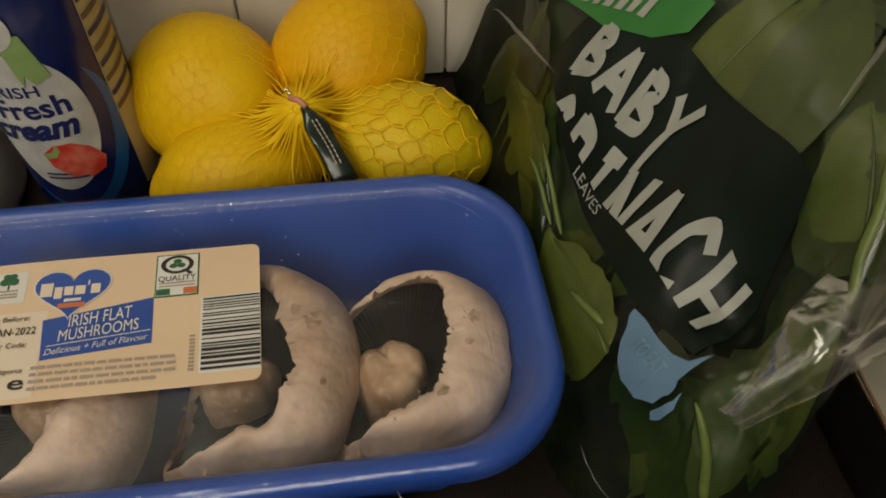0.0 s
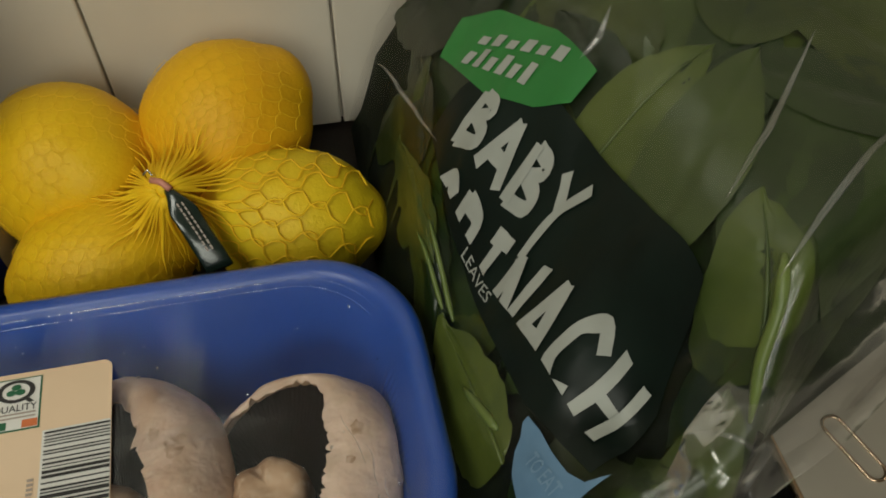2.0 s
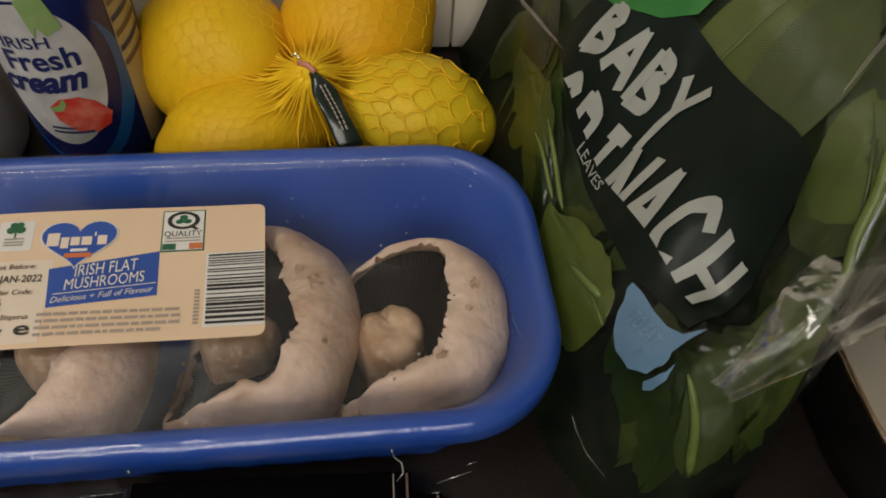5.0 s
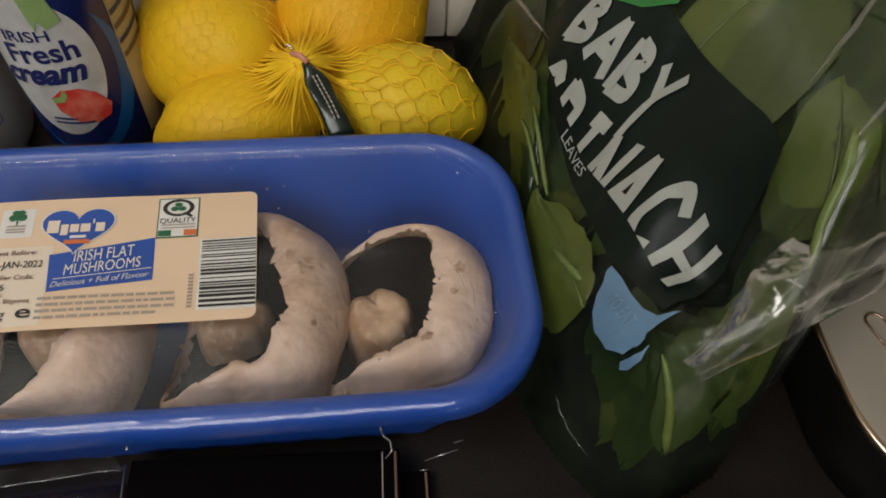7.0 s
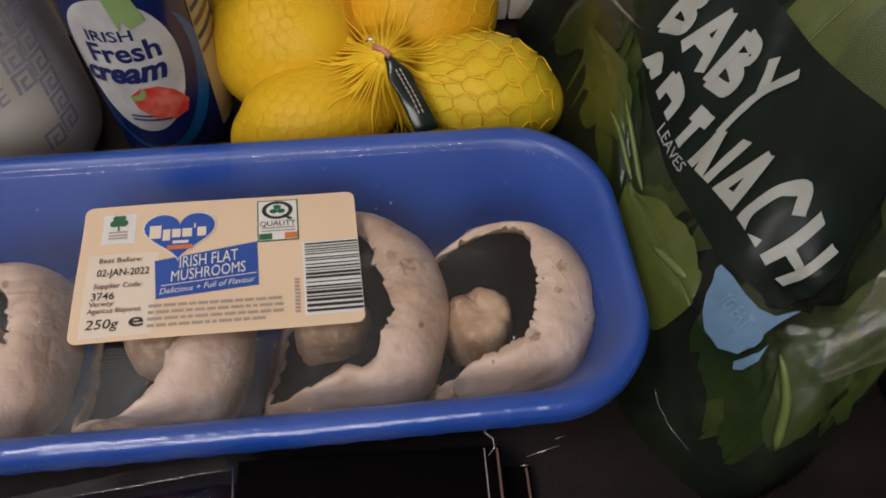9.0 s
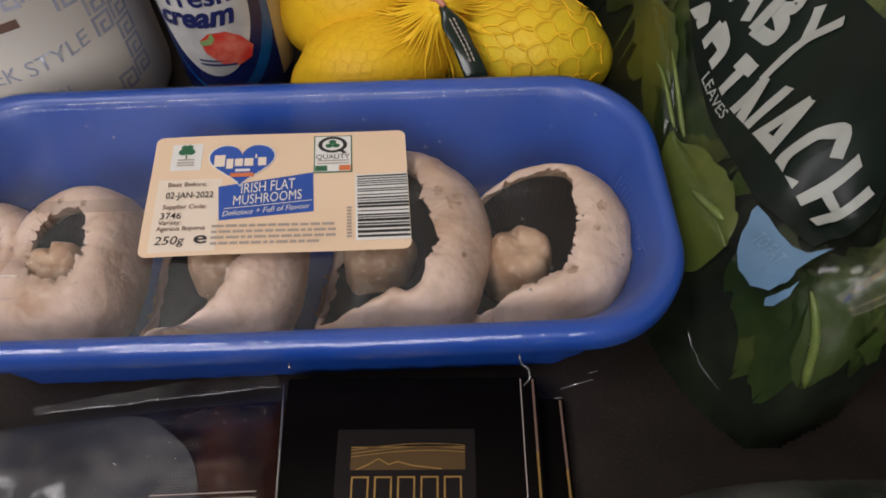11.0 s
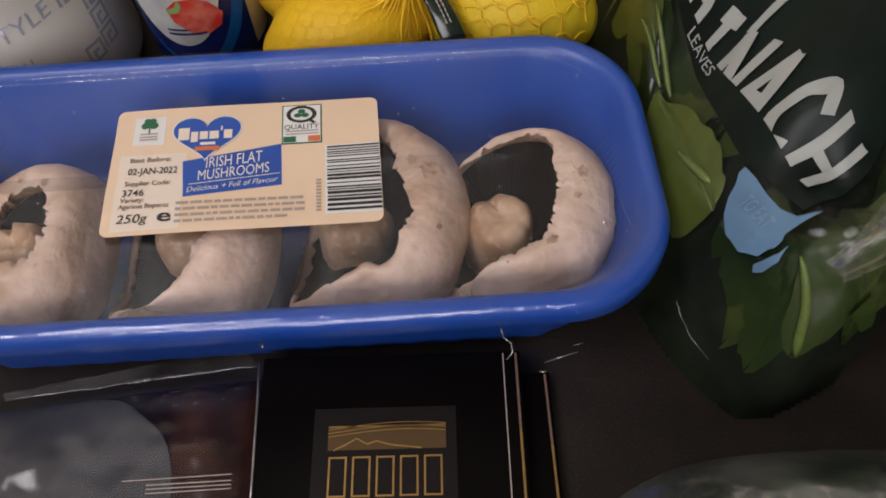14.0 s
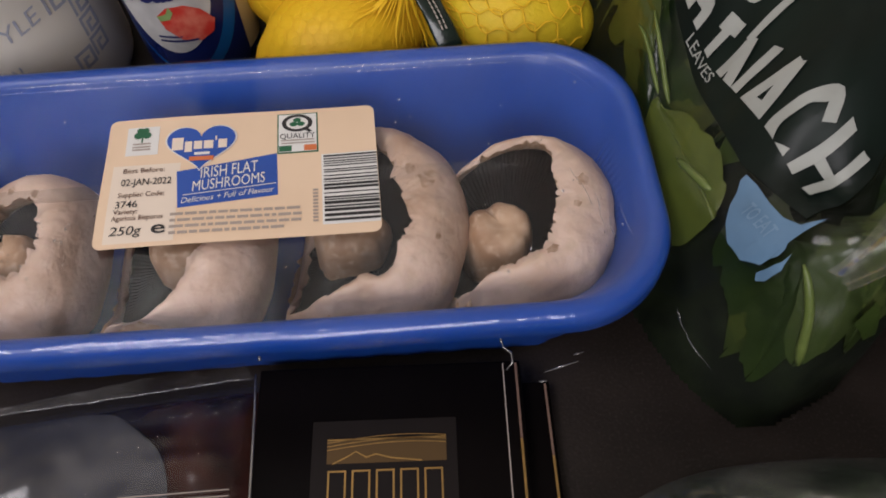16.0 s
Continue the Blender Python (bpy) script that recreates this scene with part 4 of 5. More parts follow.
pot_art("range_text", tilted(words("GREEK STYLE", 0.064, 0.0075, -0.002), -0.0545, 0.0385, 0.24), "potgrey")
pot_art("range_text", tilted(words("NATURAL", 0.030, 0.0052, 0.004), -0.0350, 0.0280, 0.20), "potgrey")
pot_art("wordmark_bar", polygon([(-0.045, 0.0660), (-0.012, 0.0715), (-0.012, 0.0755), (-0.045, 0.0700)]), "inkbrown")
pot_art("wordmark_bar", polygon([(-0.045, 0.0770), (-0.016, 0.0815), (-0.016, 0.0822), (-0.045, 0.0777)]), "inkbrown")


def key_cell(x, y, s):
    """One square spiral of the key pattern."""
    t = 0.16 * s
    b = bmesh.new()
    for x0, y0, x1, y1 in ((0, 0.84, 1, 1), (0.84, 0.16, 1, 0.84), (0.30, 0.0, 1, 0.16), (0.30, 0.16, 0.46, 0.62), (0.46, 0.46, 0.68, 0.62), (0, 0.0, 0.14, 0.84)):
        rect(x + x0 * s, y + y0 * s, x + x1 * s, y + y1 * s, b)
    return b


for j in range(8):
    for i in range(10):
        u, v = -0.058 + i * 0.0102, 0.014 + j * 0.0106 + 0.18 * (i * 0.0102 - 0.03)
        if 0.012 < v < 0.088 and ((u + 0.028) / 0.042) ** 2 + ((v - 0.038) / 0.039) ** 2 > 1.0 and u < 0.030:
            pot_art("key_pattern", key_cell(u, v, 0.0094), "potgrey")
for k, mat in enumerate(("inkgreen", "white", "inkorange")):
    pot_art("flag_stripe", polygon([(0.000 + k * 0.0046, 0.0860 + k * 0.0010), (0.0046 + k * 0.0046, 0.0870 + k * 0.0010), (0.0046 + k * 0.0046, 0.0950 + k * 0.0010), (0.000 + k * 0.0046, 0.0940 + k * 0.0010)]), mat, 0.0007)


# ---- bag of baby spinach ----
def bag_z(x, y):
    """Height of the bag's upper face over the worktop."""
    u = (x - 0.078) / 0.075
    s = u if u < 0.8 else 0.8 + 0.22 * (1 - math.exp(-(u - 0.8) / 0.22))
    s = max(s, -0.3)
    z = 0.047 + 0.095 * s + 0.026 * smoothstep(0.17, 0.225, y) * max(0.0, 1 - abs(s - 0.3) / 0.9)
    z -= 0.026 * math.exp(-((x - 0.127) / 0.016) ** 2 - ((y - 0.122) / 0.018) ** 2)
    front = 0.115 + max(0.0, x - 0.118) * 0.45
    if y < front:
        z *= math.sqrt(max(0.0, 1 - ((front - y) / (0.036 - 0.020 * smoothstep(0.142, 0.162, x))) ** 2))
    side = 0.070 + 0.35 * max(0.0, 0.150 - y) + 9.0 * max(0.0, 0.115 - y) ** 2
    if x < side + 0.014:
        z *= math.sqrt(max(0.0, (x - side) / 0.014))
    if x > 0.24:
        z *= math.sqrt(max(0.0, 1 - ((x - 0.24) / 0.09) ** 2))
    if y > 0.31:
        z *= math.sqrt(max(0.0, 1 - ((y - 0.31) / 0.03) ** 2))
    return z


def bag_face(x, y, lift=0.0):
    e = 0.002
    crinkle = 0.0007 * wob(x, y, 1.0, 70) - 0.0016 * abs(wob(x * 0.8 - y * 0.5, (y + x) * 0.16, 5.0, 60)) - 0.0012 * abs(wob((x + y) * 0.25, (y - x) * 0.9, 2.0, 80)) + 0.0008
    n = Vector((-(bag_z(x + e, y) - bag_z(x - e, y)) / (2 * e), -(bag_z(x, y + e) - bag_z(x, y - e)) / (2 * e), 1))
    n = Vector((max(-3, min(3, n.x)), max(-3, min(3, n.y)), 1)).normalized()
    return Vector((x, y, max(0.0006, bag_z(x, y)))) + n * (lift + crinkle)


CREASES = [[(0.1464, 0.1512), (0.16, 0.1631), (0.184, 0.1908)],
           [(0.1489, 0.128), (0.1602, 0.1374), (0.1763, 0.1491), (0.1982, 0.1624)],
           [(0.1414, 0.2211), (0.1366, 0.2147), (0.1308, 0.2124)],
           [(0.1539, 0.1132), (0.1653, 0.1197), (0.1807, 0.1267)],
           [(0.1308, 0.1122), (0.1413, 0.1044), (0.1534, 0.1065), (0.1683, 0.1157)],
           [(0.0832, 0.2937), (0.0884, 0.2578), (0.0931, 0.2256)]]
bag = thing("spinach_bag", "clear bag of baby spinach leaves with dark green printed panel", "salad bag", at=(0.15, 0.18, 0))
NX, NY = 110, 116
grid = bmesh.new()
rows = [[grid.verts.new(bag_face(0.0705 + 0.2585 * i / NX, 0.0655 + 0.2740 * j / NY)) for i in range(NX + 1)] for j in range(NY + 1)]
for j in range(NY):
    for i in range(NX):
        quad = (rows[j][i], rows[j][i + 1], rows[j + 1][i + 1], rows[j + 1][i])
        if max(v.co.z for v in quad) > 0.004:
            grid.faces.new(quad)
bmesh.ops.delete(grid, geom=[v for v in grid.verts if not v.link_faces], context="VERTS")
wrap = part("bag_film", grid, "bagfilm", bag, "clear glossy film")
wrap.visible_shadow = False
# backing sheet under the leaves, coloured near black for shade in the gaps
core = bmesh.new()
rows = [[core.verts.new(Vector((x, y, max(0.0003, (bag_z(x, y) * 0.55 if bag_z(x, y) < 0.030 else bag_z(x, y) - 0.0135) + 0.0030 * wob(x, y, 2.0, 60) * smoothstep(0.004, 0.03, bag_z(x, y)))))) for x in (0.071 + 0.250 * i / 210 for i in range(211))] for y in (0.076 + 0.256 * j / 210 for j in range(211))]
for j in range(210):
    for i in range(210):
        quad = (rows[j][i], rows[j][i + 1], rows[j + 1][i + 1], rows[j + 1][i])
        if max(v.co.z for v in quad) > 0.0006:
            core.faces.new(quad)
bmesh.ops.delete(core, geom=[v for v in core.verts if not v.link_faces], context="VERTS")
tagged(part("packed_leaves", core, "leafshade", bag, "packed spinach core, coloured dark for the shade between leaves"), kind="stuff")


def under_film(x, y, depth):
    """Highest place of a leaf beneath the film, deeper under the print."""
    if depth < 0.001:
        return max(0.002, bag_z(x, y) - 0.0018)
    printed = smoothstep(0.080, 0.090, x) * smoothstep(0.150, 0.142, x) * smoothstep(0.100, 0.112, y) * smoothstep(0.262, 0.250, y)
    return max(0.002, bag_z(x, y) - 0.0026 - 0.0040 * printed)


def along_line(points, t):
    k = min(int(t * (len(points) - 1)), len(points) - 2)
    return points[k].lerp(points[k + 1], t * (len(points) - 1) - k)


def leaf_blade(x, y, turn, length, width, depth, mat, curl, stalk=0.5, fold=0.12, lean=0.0, dip=0.0, rib=0.0010):
    """One spinach leaf lying under the film, with its midrib and stalk."""
    e = 0.003
    tx = Vector((1, 0, (bag_z(x + e, y) - bag_z(x - e, y)) / (2 * e)))
    ty = Vector((0, 1, (bag_z(x, y + e) - bag_z(x, y - e)) / (2 * e)))
    tx, ty = Vector((1, 0, max(-1.6, min(1.6, tx.z)))).normalized(), Vector((0, 1, max(-1.6, min(1.6, ty.z)))).normalized()
    n = tx.cross(ty).normalized()
    c = Vector((x, y, bag_z(x, y)))
    a = tx * math.cos(turn) + ty * math.sin(turn)
    b = n.cross(a).normalized()
    for _ in range(16):
        ends = [c + a * length * f + b * width * g for f, g in ((-0.5, 0), (0.5, 0), (-0.3, 0.45), (-0.3, -0.45), (0.1, 0.5), (0.1, -0.5), (0.4, 0.3), (0.4, -0.3))]
        if min(bag_z(p.x, p.y) for p in ends) > 0.014:
            break
        length, width = length * 0.94, width * 0.96
    bm = bmesh.new()
    rows = []
    veined = lean == 0.0
    L, Wd = (40, 8) if veined else (11, 4)
    for i in range(L + 1):
        f = i / L
        w = width * (math.sin(math.pi * f ** 0.78) ** 0.75) * (1 - 0.15 * f) + 0.0006
        row = []
        for j in range(-Wd, Wd + 1):
            g = j / Wd
            p = c + a * (f - 0.5) * length + b * g * w * 0.5
            for _ in range(40):
                if bag_z(p.x, p.y) > 0.012:
                    break
                p = c + (p - c) * 0.97
            lift = -depth + lean * g * width * 0.5 + dip * (f - 0.5) * length + fold * width * (abs(g) ** 1.3) * 0.6 + curl * length * (f - 0.5) ** 2 + 0.0016 * wob(p.x, p.y, depth * 700, 130) + 0.0010 * wob(p.x, p.y, depth * 300, 320)
            q = p + n * lift
            base = under_film(q.x, q.y, depth)
            if depth < 0.001:
                q.z = max(0.001, base - depth * 4.0 - 0.0006 * abs(wob(p.x, p.y, 1.0, 90)) - 0.0003 * abs(g) ** 2)
            else:
                q.z = max(0.001, min(q.z, base - 0.0005 - depth * 0.35 - (0.0030 if lean else 0.0)))
            if veined:
                vein = abs(((f * 7 - abs(g) * 1.6) % 1.0) - 0.5) * 2
                q -= n * 0.0003 * smoothstep(0.35, 0.0, vein) * (1 - abs(g)) + n * 0.0005 * smoothstep(0.22, 0.0, abs(g))
            row.append(bm.verts.new(q))
        rows.append(row)
    for r0, r1 in zip(rows, rows[1:]):
        for k in range(len(r0) - 1):
            bm.faces.new((r0[k], r0[k + 1], r1[k + 1], r1[k]))
    ob = part("leaf", bm, mat, bag)
    st = []
    for i in range(10, -1, -1):
        f = i / 11
        p = c + a * (f - 0.5) * length
        q = p + n * (-depth + dip * (f - 0.5) * length + curl * length * (f - 0.5) ** 2 + 0.0004)
        q.z = max(0.0015, under_film(q.x, q.y, depth) - depth * 4.0 - 0.0004) if depth < 0.001 else max(0.0015, min(q.z, under_film(q.x, q.y, depth) - 0.0001 - depth * 0.35))
        st.append(q)
    tail = st[-1]
    for k in range(1, 5):
        if stalk < 0.2:
            break
        p = tail - a * length * stalk * k / 4 + b * 0.002 * math.sin(k + x * 300)
        p = p + n * (-0.0008 * k)
        p.z = max(0.0018, min(p.z, under_film(p.x, p.y, depth) - depth * 0.3))
        st.append(p)
    if mat == "paleleaf" and depth < 0.001:
        part("midrib", tube(st, rib, 5, None, lambda t: 0.18 + 0.82 * min(1, t * 1.4)), "stalk" if depth < 0.001 else mat, ob)
    return ob


# the leaves that show plainly through the film: place, turn, length, width, depth
for x, y, turn, length, width, depth, mat in (
        (0.0893, 0.1540, 101, 0.056, 0.027, 0.0001, "paleleaf"), (0.1415, 0.1915, 14, 0.058, 0.028, 0.0004, "paleleaf"), (0.1505, 0.1715, 40, 0.066, 0.030, 0.0002, "midleaf"),
        (0.1740, 0.1500, 22, 0.064, 0.040, 0.0006, "midleaf"), (0.1500, 0.1360, 68, 0.034, 0.026, 0.0003, "paleleaf"), (0.1620, 0.2080, 70, 0.056, 0.030, 0.0007, "midleaf"),
        (0.1900, 0.1780, 60, 0.060, 0.034, 0.0008, "leaf"), (0.1610, 0.1300, 150, 0.044, 0.024, 0.0007, "leaf"), (0.1350, 0.2150, 95, 0.050, 0.022, 0.0006, "leaf"), (0.0850, 0.2250, 95, 0.056, 0.016, 0.0005, "midleaf"), (0.0920, 0.2550, 75, 0.050, 0.020, 0.0007, "leaf"), (0.1500, 0.1290, 32, 0.036, 0.030, 0.0004, "leaf"), 
        (0.0870, 0.2010, 82, 0.034, 0.012, 0.0015, "leaf"), (0.1406, 0.1723, 119, 0.046, 0.034, 0.0008, "leaf"), (0.0840, 0.1900, 70, 0.045, 0.012, 0.003, "leaf"), (0.0860, 0.2150, 100, 0.050, 0.014, 0.003, "leaf"),
        (0.0900, 0.2450, 60, 0.050, 0.024, 0.002, "leaf"), (0.1010, 0.2850, 120, 0.055, 0.030, 0.002, "leaf"), (0.1520, 0.1780, 36, 0.058, 0.026, 0.0020, "leaf"),
        (0.1680, 0.1990, 62, 0.074, 0.026, 0.003, "leaf"), (0.1850, 0.2200, 50, 0.060, 0.034, 0.002, "leaf"), 
        (0.1650, 0.1550, 50, 0.060, 0.030, 0.003, "leaf"), (0.1400, 0.2300, 110, 0.060, 0.030, 0.002, "leaf"), (0.1650, 0.2550, 80, 0.060, 0.034, 0.002, "leaf"),
        (0.1180, 0.2750, 30, 0.050, 0.030, 0.002, "leaf"), (0.1050, 0.1000, 80, 0.040, 0.022, 0.003, "leaf"), (0.1250, 0.1010, 95, 0.036, 0.018, 0.002, "leaf"), (0.0985, 0.1090, 112, 0.044, 0.022, 0.003, "leaf"), (0.1180, 0.0980, 70, 0.040, 0.020, 0.002, "midleaf"), (0.1320, 0.1040, 60, 0.038, 0.020, 0.002, "midleaf"),
        (0.1450, 0.1180, 20, 0.045, 0.026, 0.004, "leaf"),
        (0.2000, 0.1950, 120, 0.060, 0.034, 0.002, "leaf"), (0.2000, 0.2500, 20, 0.060, 0.034, 0.002, "leaf"), (0.1850, 0.1750, 140, 0.055, 0.030, 0.002, "leaf")):
    leaf_blade(x, y, radians(turn), length, width, depth, mat, 0.05, 0.0, rib=0.0006)
rng = random.Random(4)
for k in range(16):
    x = rng.uniform(0.100, 0.136)
    leaf_blade(x, rng.uniform(0.094, 0.120), rng.uniform(0.6, 2.4), rng.uniform(0.028, 0.042), rng.uniform(0.014, 0.024), rng.uniform(0.005, 0.012), "leaf", 0.0, 0.0, 0.12, rng.gauss(0, 0.2), rng.gauss(0, 0.15), 0.0005)
rng = random.Random(8)
for k in range(150):
    x, y = rng.uniform(0.084, 0.235), rng.uniform(0.105, 0.310)
    if y < 0.125 + 0.45 * max(0.0, x - 0.118) or (abs(x - 0.089) < 0.013 and abs(y - 0.153) < 0.026):
        continue
    leaf_blade(x, y, radians(rng.gauss(58 if x > 0.125 else 85, 34)) + (math.pi if rng.random() < 0.4 else 0), rng.uniform(0.042, 0.080), rng.uniform(0.022, 0.040), rng.uniform(0.003, 0.010),
               "leaf" if rng.random() < 0.68 else "paleleaf", rng.uniform(-0.15, 0.15), 0.0, 0.14, rng.gauss(0, 0.22), rng.gauss(0, 0.14), rng.choice((0.0003, 0.0003, 0.0005)))


for ends, r in ((((0.1412, 0.1081), (0.1437, 0.1166), (0.1479, 0.1233), (0.1516, 0.1332)), 0.0017), (((0.1075, 0.1010), (0.1090, 0.0955), (0.1105, 0.0905), (0.1120, 0.0865), (0.1133, 0.0842)), 0.0016),
                (((0.0872, 0.1535), (0.0900, 0.1440), (0.0925, 0.1357)), 0.0016), (((0.0830, 0.2100), (0.0850, 0.1950), (0.0862, 0.1820)), 0.0009), (((0.0868, 0.2080), (0.0880, 0.1900), (0.0885, 0.1760)), 0.0010)):
    pts = [Vector(p) for p in ends]
    line = [along_line(pts, k / 10) for k in range(11)]
    part("stalk", tube([Vector((p.x, p.y, max(0.003, bag_z(p.x, p.y) - 0.0018))) for p in line], r, 7, None, lambda t: (0.75 + 0.35 * t) * min(1.0, 0.35 + 4 * t, 0.35 + 4 * (1 - t))), "palestalk", bag, "thick pale green stalk")


def bag_art(name, bm, mat, lift, parent=bag, text="", step=0.004):
    return part(name, mapped(dice(bm, step), lambda x, y: bag_face(x, y, lift)), mat, parent, text)


panel = bag_art("printed_panel", polygon([(0.0918, 0.2327), (0.0921, 0.2026), (0.0938, 0.1885), (0.0968, 0.1611), (0.0998, 0.1366), (0.1040, 0.1255), (0.1067, 0.1180), (0.1091, 0.1115), (0.1190, 0.1153), (0.1288, 0.1215),
                                          (0.1335, 0.1286), (0.1368, 0.1330), (0.1394, 0.1385), (0.1382, 0.1472), (0.1351, 0.1595), (0.1321, 0.1763), (0.1286, 0.1910), (0.1220, 0.2150), (0.1080, 0.2345)]), "panel", 0.0004, bag, "dark green printed panel", 0.003)
bag_art("green_badge", polygon([(0.1000, 0.2540), (0.1090, 0.2630), (0.1190, 0.2530), (0.1290, 0.2270), (0.1340, 0.2060), (0.1270, 0.2030), (0.1180, 0.2100), (0.1080, 0.2230)]), "badge", 0.0008, bag, "bright green leaf-shaped badge", 0.003)


def row_text(text, start, end, up, bold, mat="letter", shear=0.0, lift=0.0009, space=1.0):
    s, e, up = Vector(start), Vector(end), Vector(up)
    d = (e - s)
    bm = mapped(words(text, 1.0, 1.0, bold, shear, space), lambda x, y: Vector((*(s + d * x + up * (y + 0.05 * wob(x * 9, y * 2, 7.0))), 0)))
    return bag_art("lettering", bm, mat, lift, bag, "", 0.002)


# brush-drawn capitals: strokes in a unit cell
STROKES = {
    "B": [[(0.18, -0.02), (0.16, 1.02)], [(0.16, 0.97), (0.62, 0.93), (0.74, 0.74), (0.30, 0.53)], [(0.30, 0.53), (0.82, 0.42), (0.86, 0.14), (0.16, 0.03)]],
    "A": [[(0.02, -0.03), (0.50, 1.02)], [(0.48, 1.00), (0.96, -0.02)], [(0.24, 0.32), (0.76, 0.34)]],
    "Y": [[(0.06, 1.02), (0.46, 0.52)], [(0.96, 1.04), (0.46, 0.50), (0.40, -0.42)]],
    "S": [[(0.88, 0.84), (0.52, 1.00), (0.14, 0.80), (0.50, 0.52), (0.86, 0.26), (0.50, 0.00), (0.10, 0.12)]],
    "P": [[(0.16, -0.03), (0.16, 1.02)], [(0.16, 0.96), (0.80, 0.90), (0.82, 0.56), (0.22, 0.44)]],
    "I": [[(0.50, 0.0), (0.50, 1.0)], [(0.20, 0.95), (0.82, 0.98)], [(0.18, 0.04), (0.80, 0.06)]],
    "N": [[(0.10, -0.02), (0.12, 1.02)], [(0.10, 0.98), (0.86, 0.04)], [(0.86, 0.0), (0.86, 1.04)]],
    "C": [[(0.96, 0.78), (0.62, 1.00), (0.18, 0.76), (0.10, 0.30), (0.44, 0.02), (0.96, 0.14)]],
    "H": [[(0.12, -0.03), (0.14, 1.03)], [(0.86, -0.02), (0.90, 1.03)], [(0.12, 0.48), (0.88, 0.54)]],
}


def ribbon(points, width, seed):
    """A flat brush stroke with slightly uneven edges and blunt ends."""
    pts = []
    for a, b in zip(points, points[1:]):
        pts += [Vector(a).lerp(Vector(b), k / 5) for k in range(5)]
    pts.append(Vector(points[-1]))
    for _ in range(2):
        pts = [pts[0]] + [(p + q * 2 + r) / 4 for p, q, r in zip(pts, pts[1:], pts[2:])] + [pts[-1]]
    bm = bmesh.new()
    rows = []
    for k, p in enumerate(pts):
        d = (pts[min(k + 1, len(pts) - 1)] - pts[max(k - 1, 0)]).normalized()
        n = Vector((-d.y, d.x)) * width * 0.5 * (1.0 + 0.14 * wob(k * 0.35, seed, 1.0) - 0.12 * k / len(pts))
        rows.append((bm.verts.new((*(p + n), 0)), bm.verts.new((*(p - n), 0))))
    for a, b in zip(rows, rows[1:]):
        bm.faces.new((a[0], b[0], b[1], a[1]))
    return bm


def brush_word(text, start, end, up, width, fill=0.86, fold=None):
    s, e, up = Vector(start), Vector(end), Vector(up)
    d = (e - s) / len(text)
    word = bmesh.new()
    count = 0
    for i, letter in enumerate(text):
        for stroke in STROKES[letter]:
            plan = [s + d * (i + 0.07 + x * fill) + up * (y + 0.03 * wob(i * 3.1, y * 2, 4.0)) for x, y in stroke]
            bm = ribbon(plan, width * (0.8 if letter == "Y" else 1.0), i * 5 + count)
            if fold:
                way = (fold[1] - fold[0]).normalized()
                bmesh.ops.bisect_plane(bm, geom=bm.verts[:] + bm.edges[:] + bm.faces[:], plane_co=fold[0], plane_no=Vector((way.y, -way.x, 0)), clear_outer=True)
            if not bm.faces:
                bm.free()
                continue
            mapped(dice(bm, 0.002), lambda x, y: bag_face(x, y, 0.0009 + 0.00007 * (count % 7)))
            piece = bpy.data.meshes.new("stroke")
            bm.to_mesh(piece)
            bm.free()
            word.from_mesh(piece)
            bpy.data.meshes.remove(piece)
            count += 1
    return part("lettering", word, "letter", bag, "off-white brush lettering")


# the lower edge of the long row is folded under
FOLD = (Vector((0.0905, 0.2220, 0)), Vector((0.1058, 0.1470, 0)))
brush_word("BABY", (0.0966, 0.2213), (0.1160, 0.1708), (0.0108, 0.0054), 0.0036)
brush_word("SPINACH", (0.0768, 0.2098), (0.1128, 0.1181), (0.0164, 0.0068), 0.0036, 0.82, FOLD)
row_text("LEAVES", (0.0942, 0.1895), (0.0980, 0.1715), (0.0021, 0.0009), 0.0)
for s0, e0, w in (((0.1100, 0.2470), (0.1280, 0.2140), 0.0035), ((0.1045, 0.2440), (0.1180, 0.2160), 0.0055)):
    s, e = Vector(s0), Vector(e0)
    for k in range(6):
        a, b2 = s.lerp(e, k / 6 + 0.02), s.lerp(e, k / 6 + 0.12)
        up = Vector((0.9, 0.42)) * w * (1.0 if k % 2 else 0.7)
        bag_art("wordmark_bar", polygon([tuple(a), tuple(b2), tuple(b2 + up), tuple(a + up)]), "letter", 0.0012)
bag_art("water_drop", polygon([(0.0988, 0.1318), (0.1003, 0.1326), (0.1019, 0.1275), (0.1032, 0.1200), (0.1048, 0.1138), (0.1076, 0.1100), (0.1134, 0.1092), (0.1078, 0.1078), (0.1044, 0.1068), (0.1038, 0.1056), (0.1022, 0.1046), (0.0993, 0.1056), (0.0962, 0.1100), (0.0944, 0.1158), (0.0940, 0.1210), (0.0954, 0.1257), (0.0975, 0.1285)]),
        "drop", 0.0012, bag, "pale blue drop-shaped print", 0.003)
bag_art("small_drop", polygon([(0.1050, 0.1039), (0.1031, 0.1029), (0.1005, 0.1038), (0.0989, 0.1048), (0.0990, 0.1034), (0.1006, 0.1019), (0.1030, 0.1013)]), "drop", 0.0012, bag, "", 0.003)
row_text("TO EAT", (0.0972, 0.1215), (0.1003, 0.1100), (0.0030, 0.0010), 0.01, "droptext", 0.0, 0.0016)

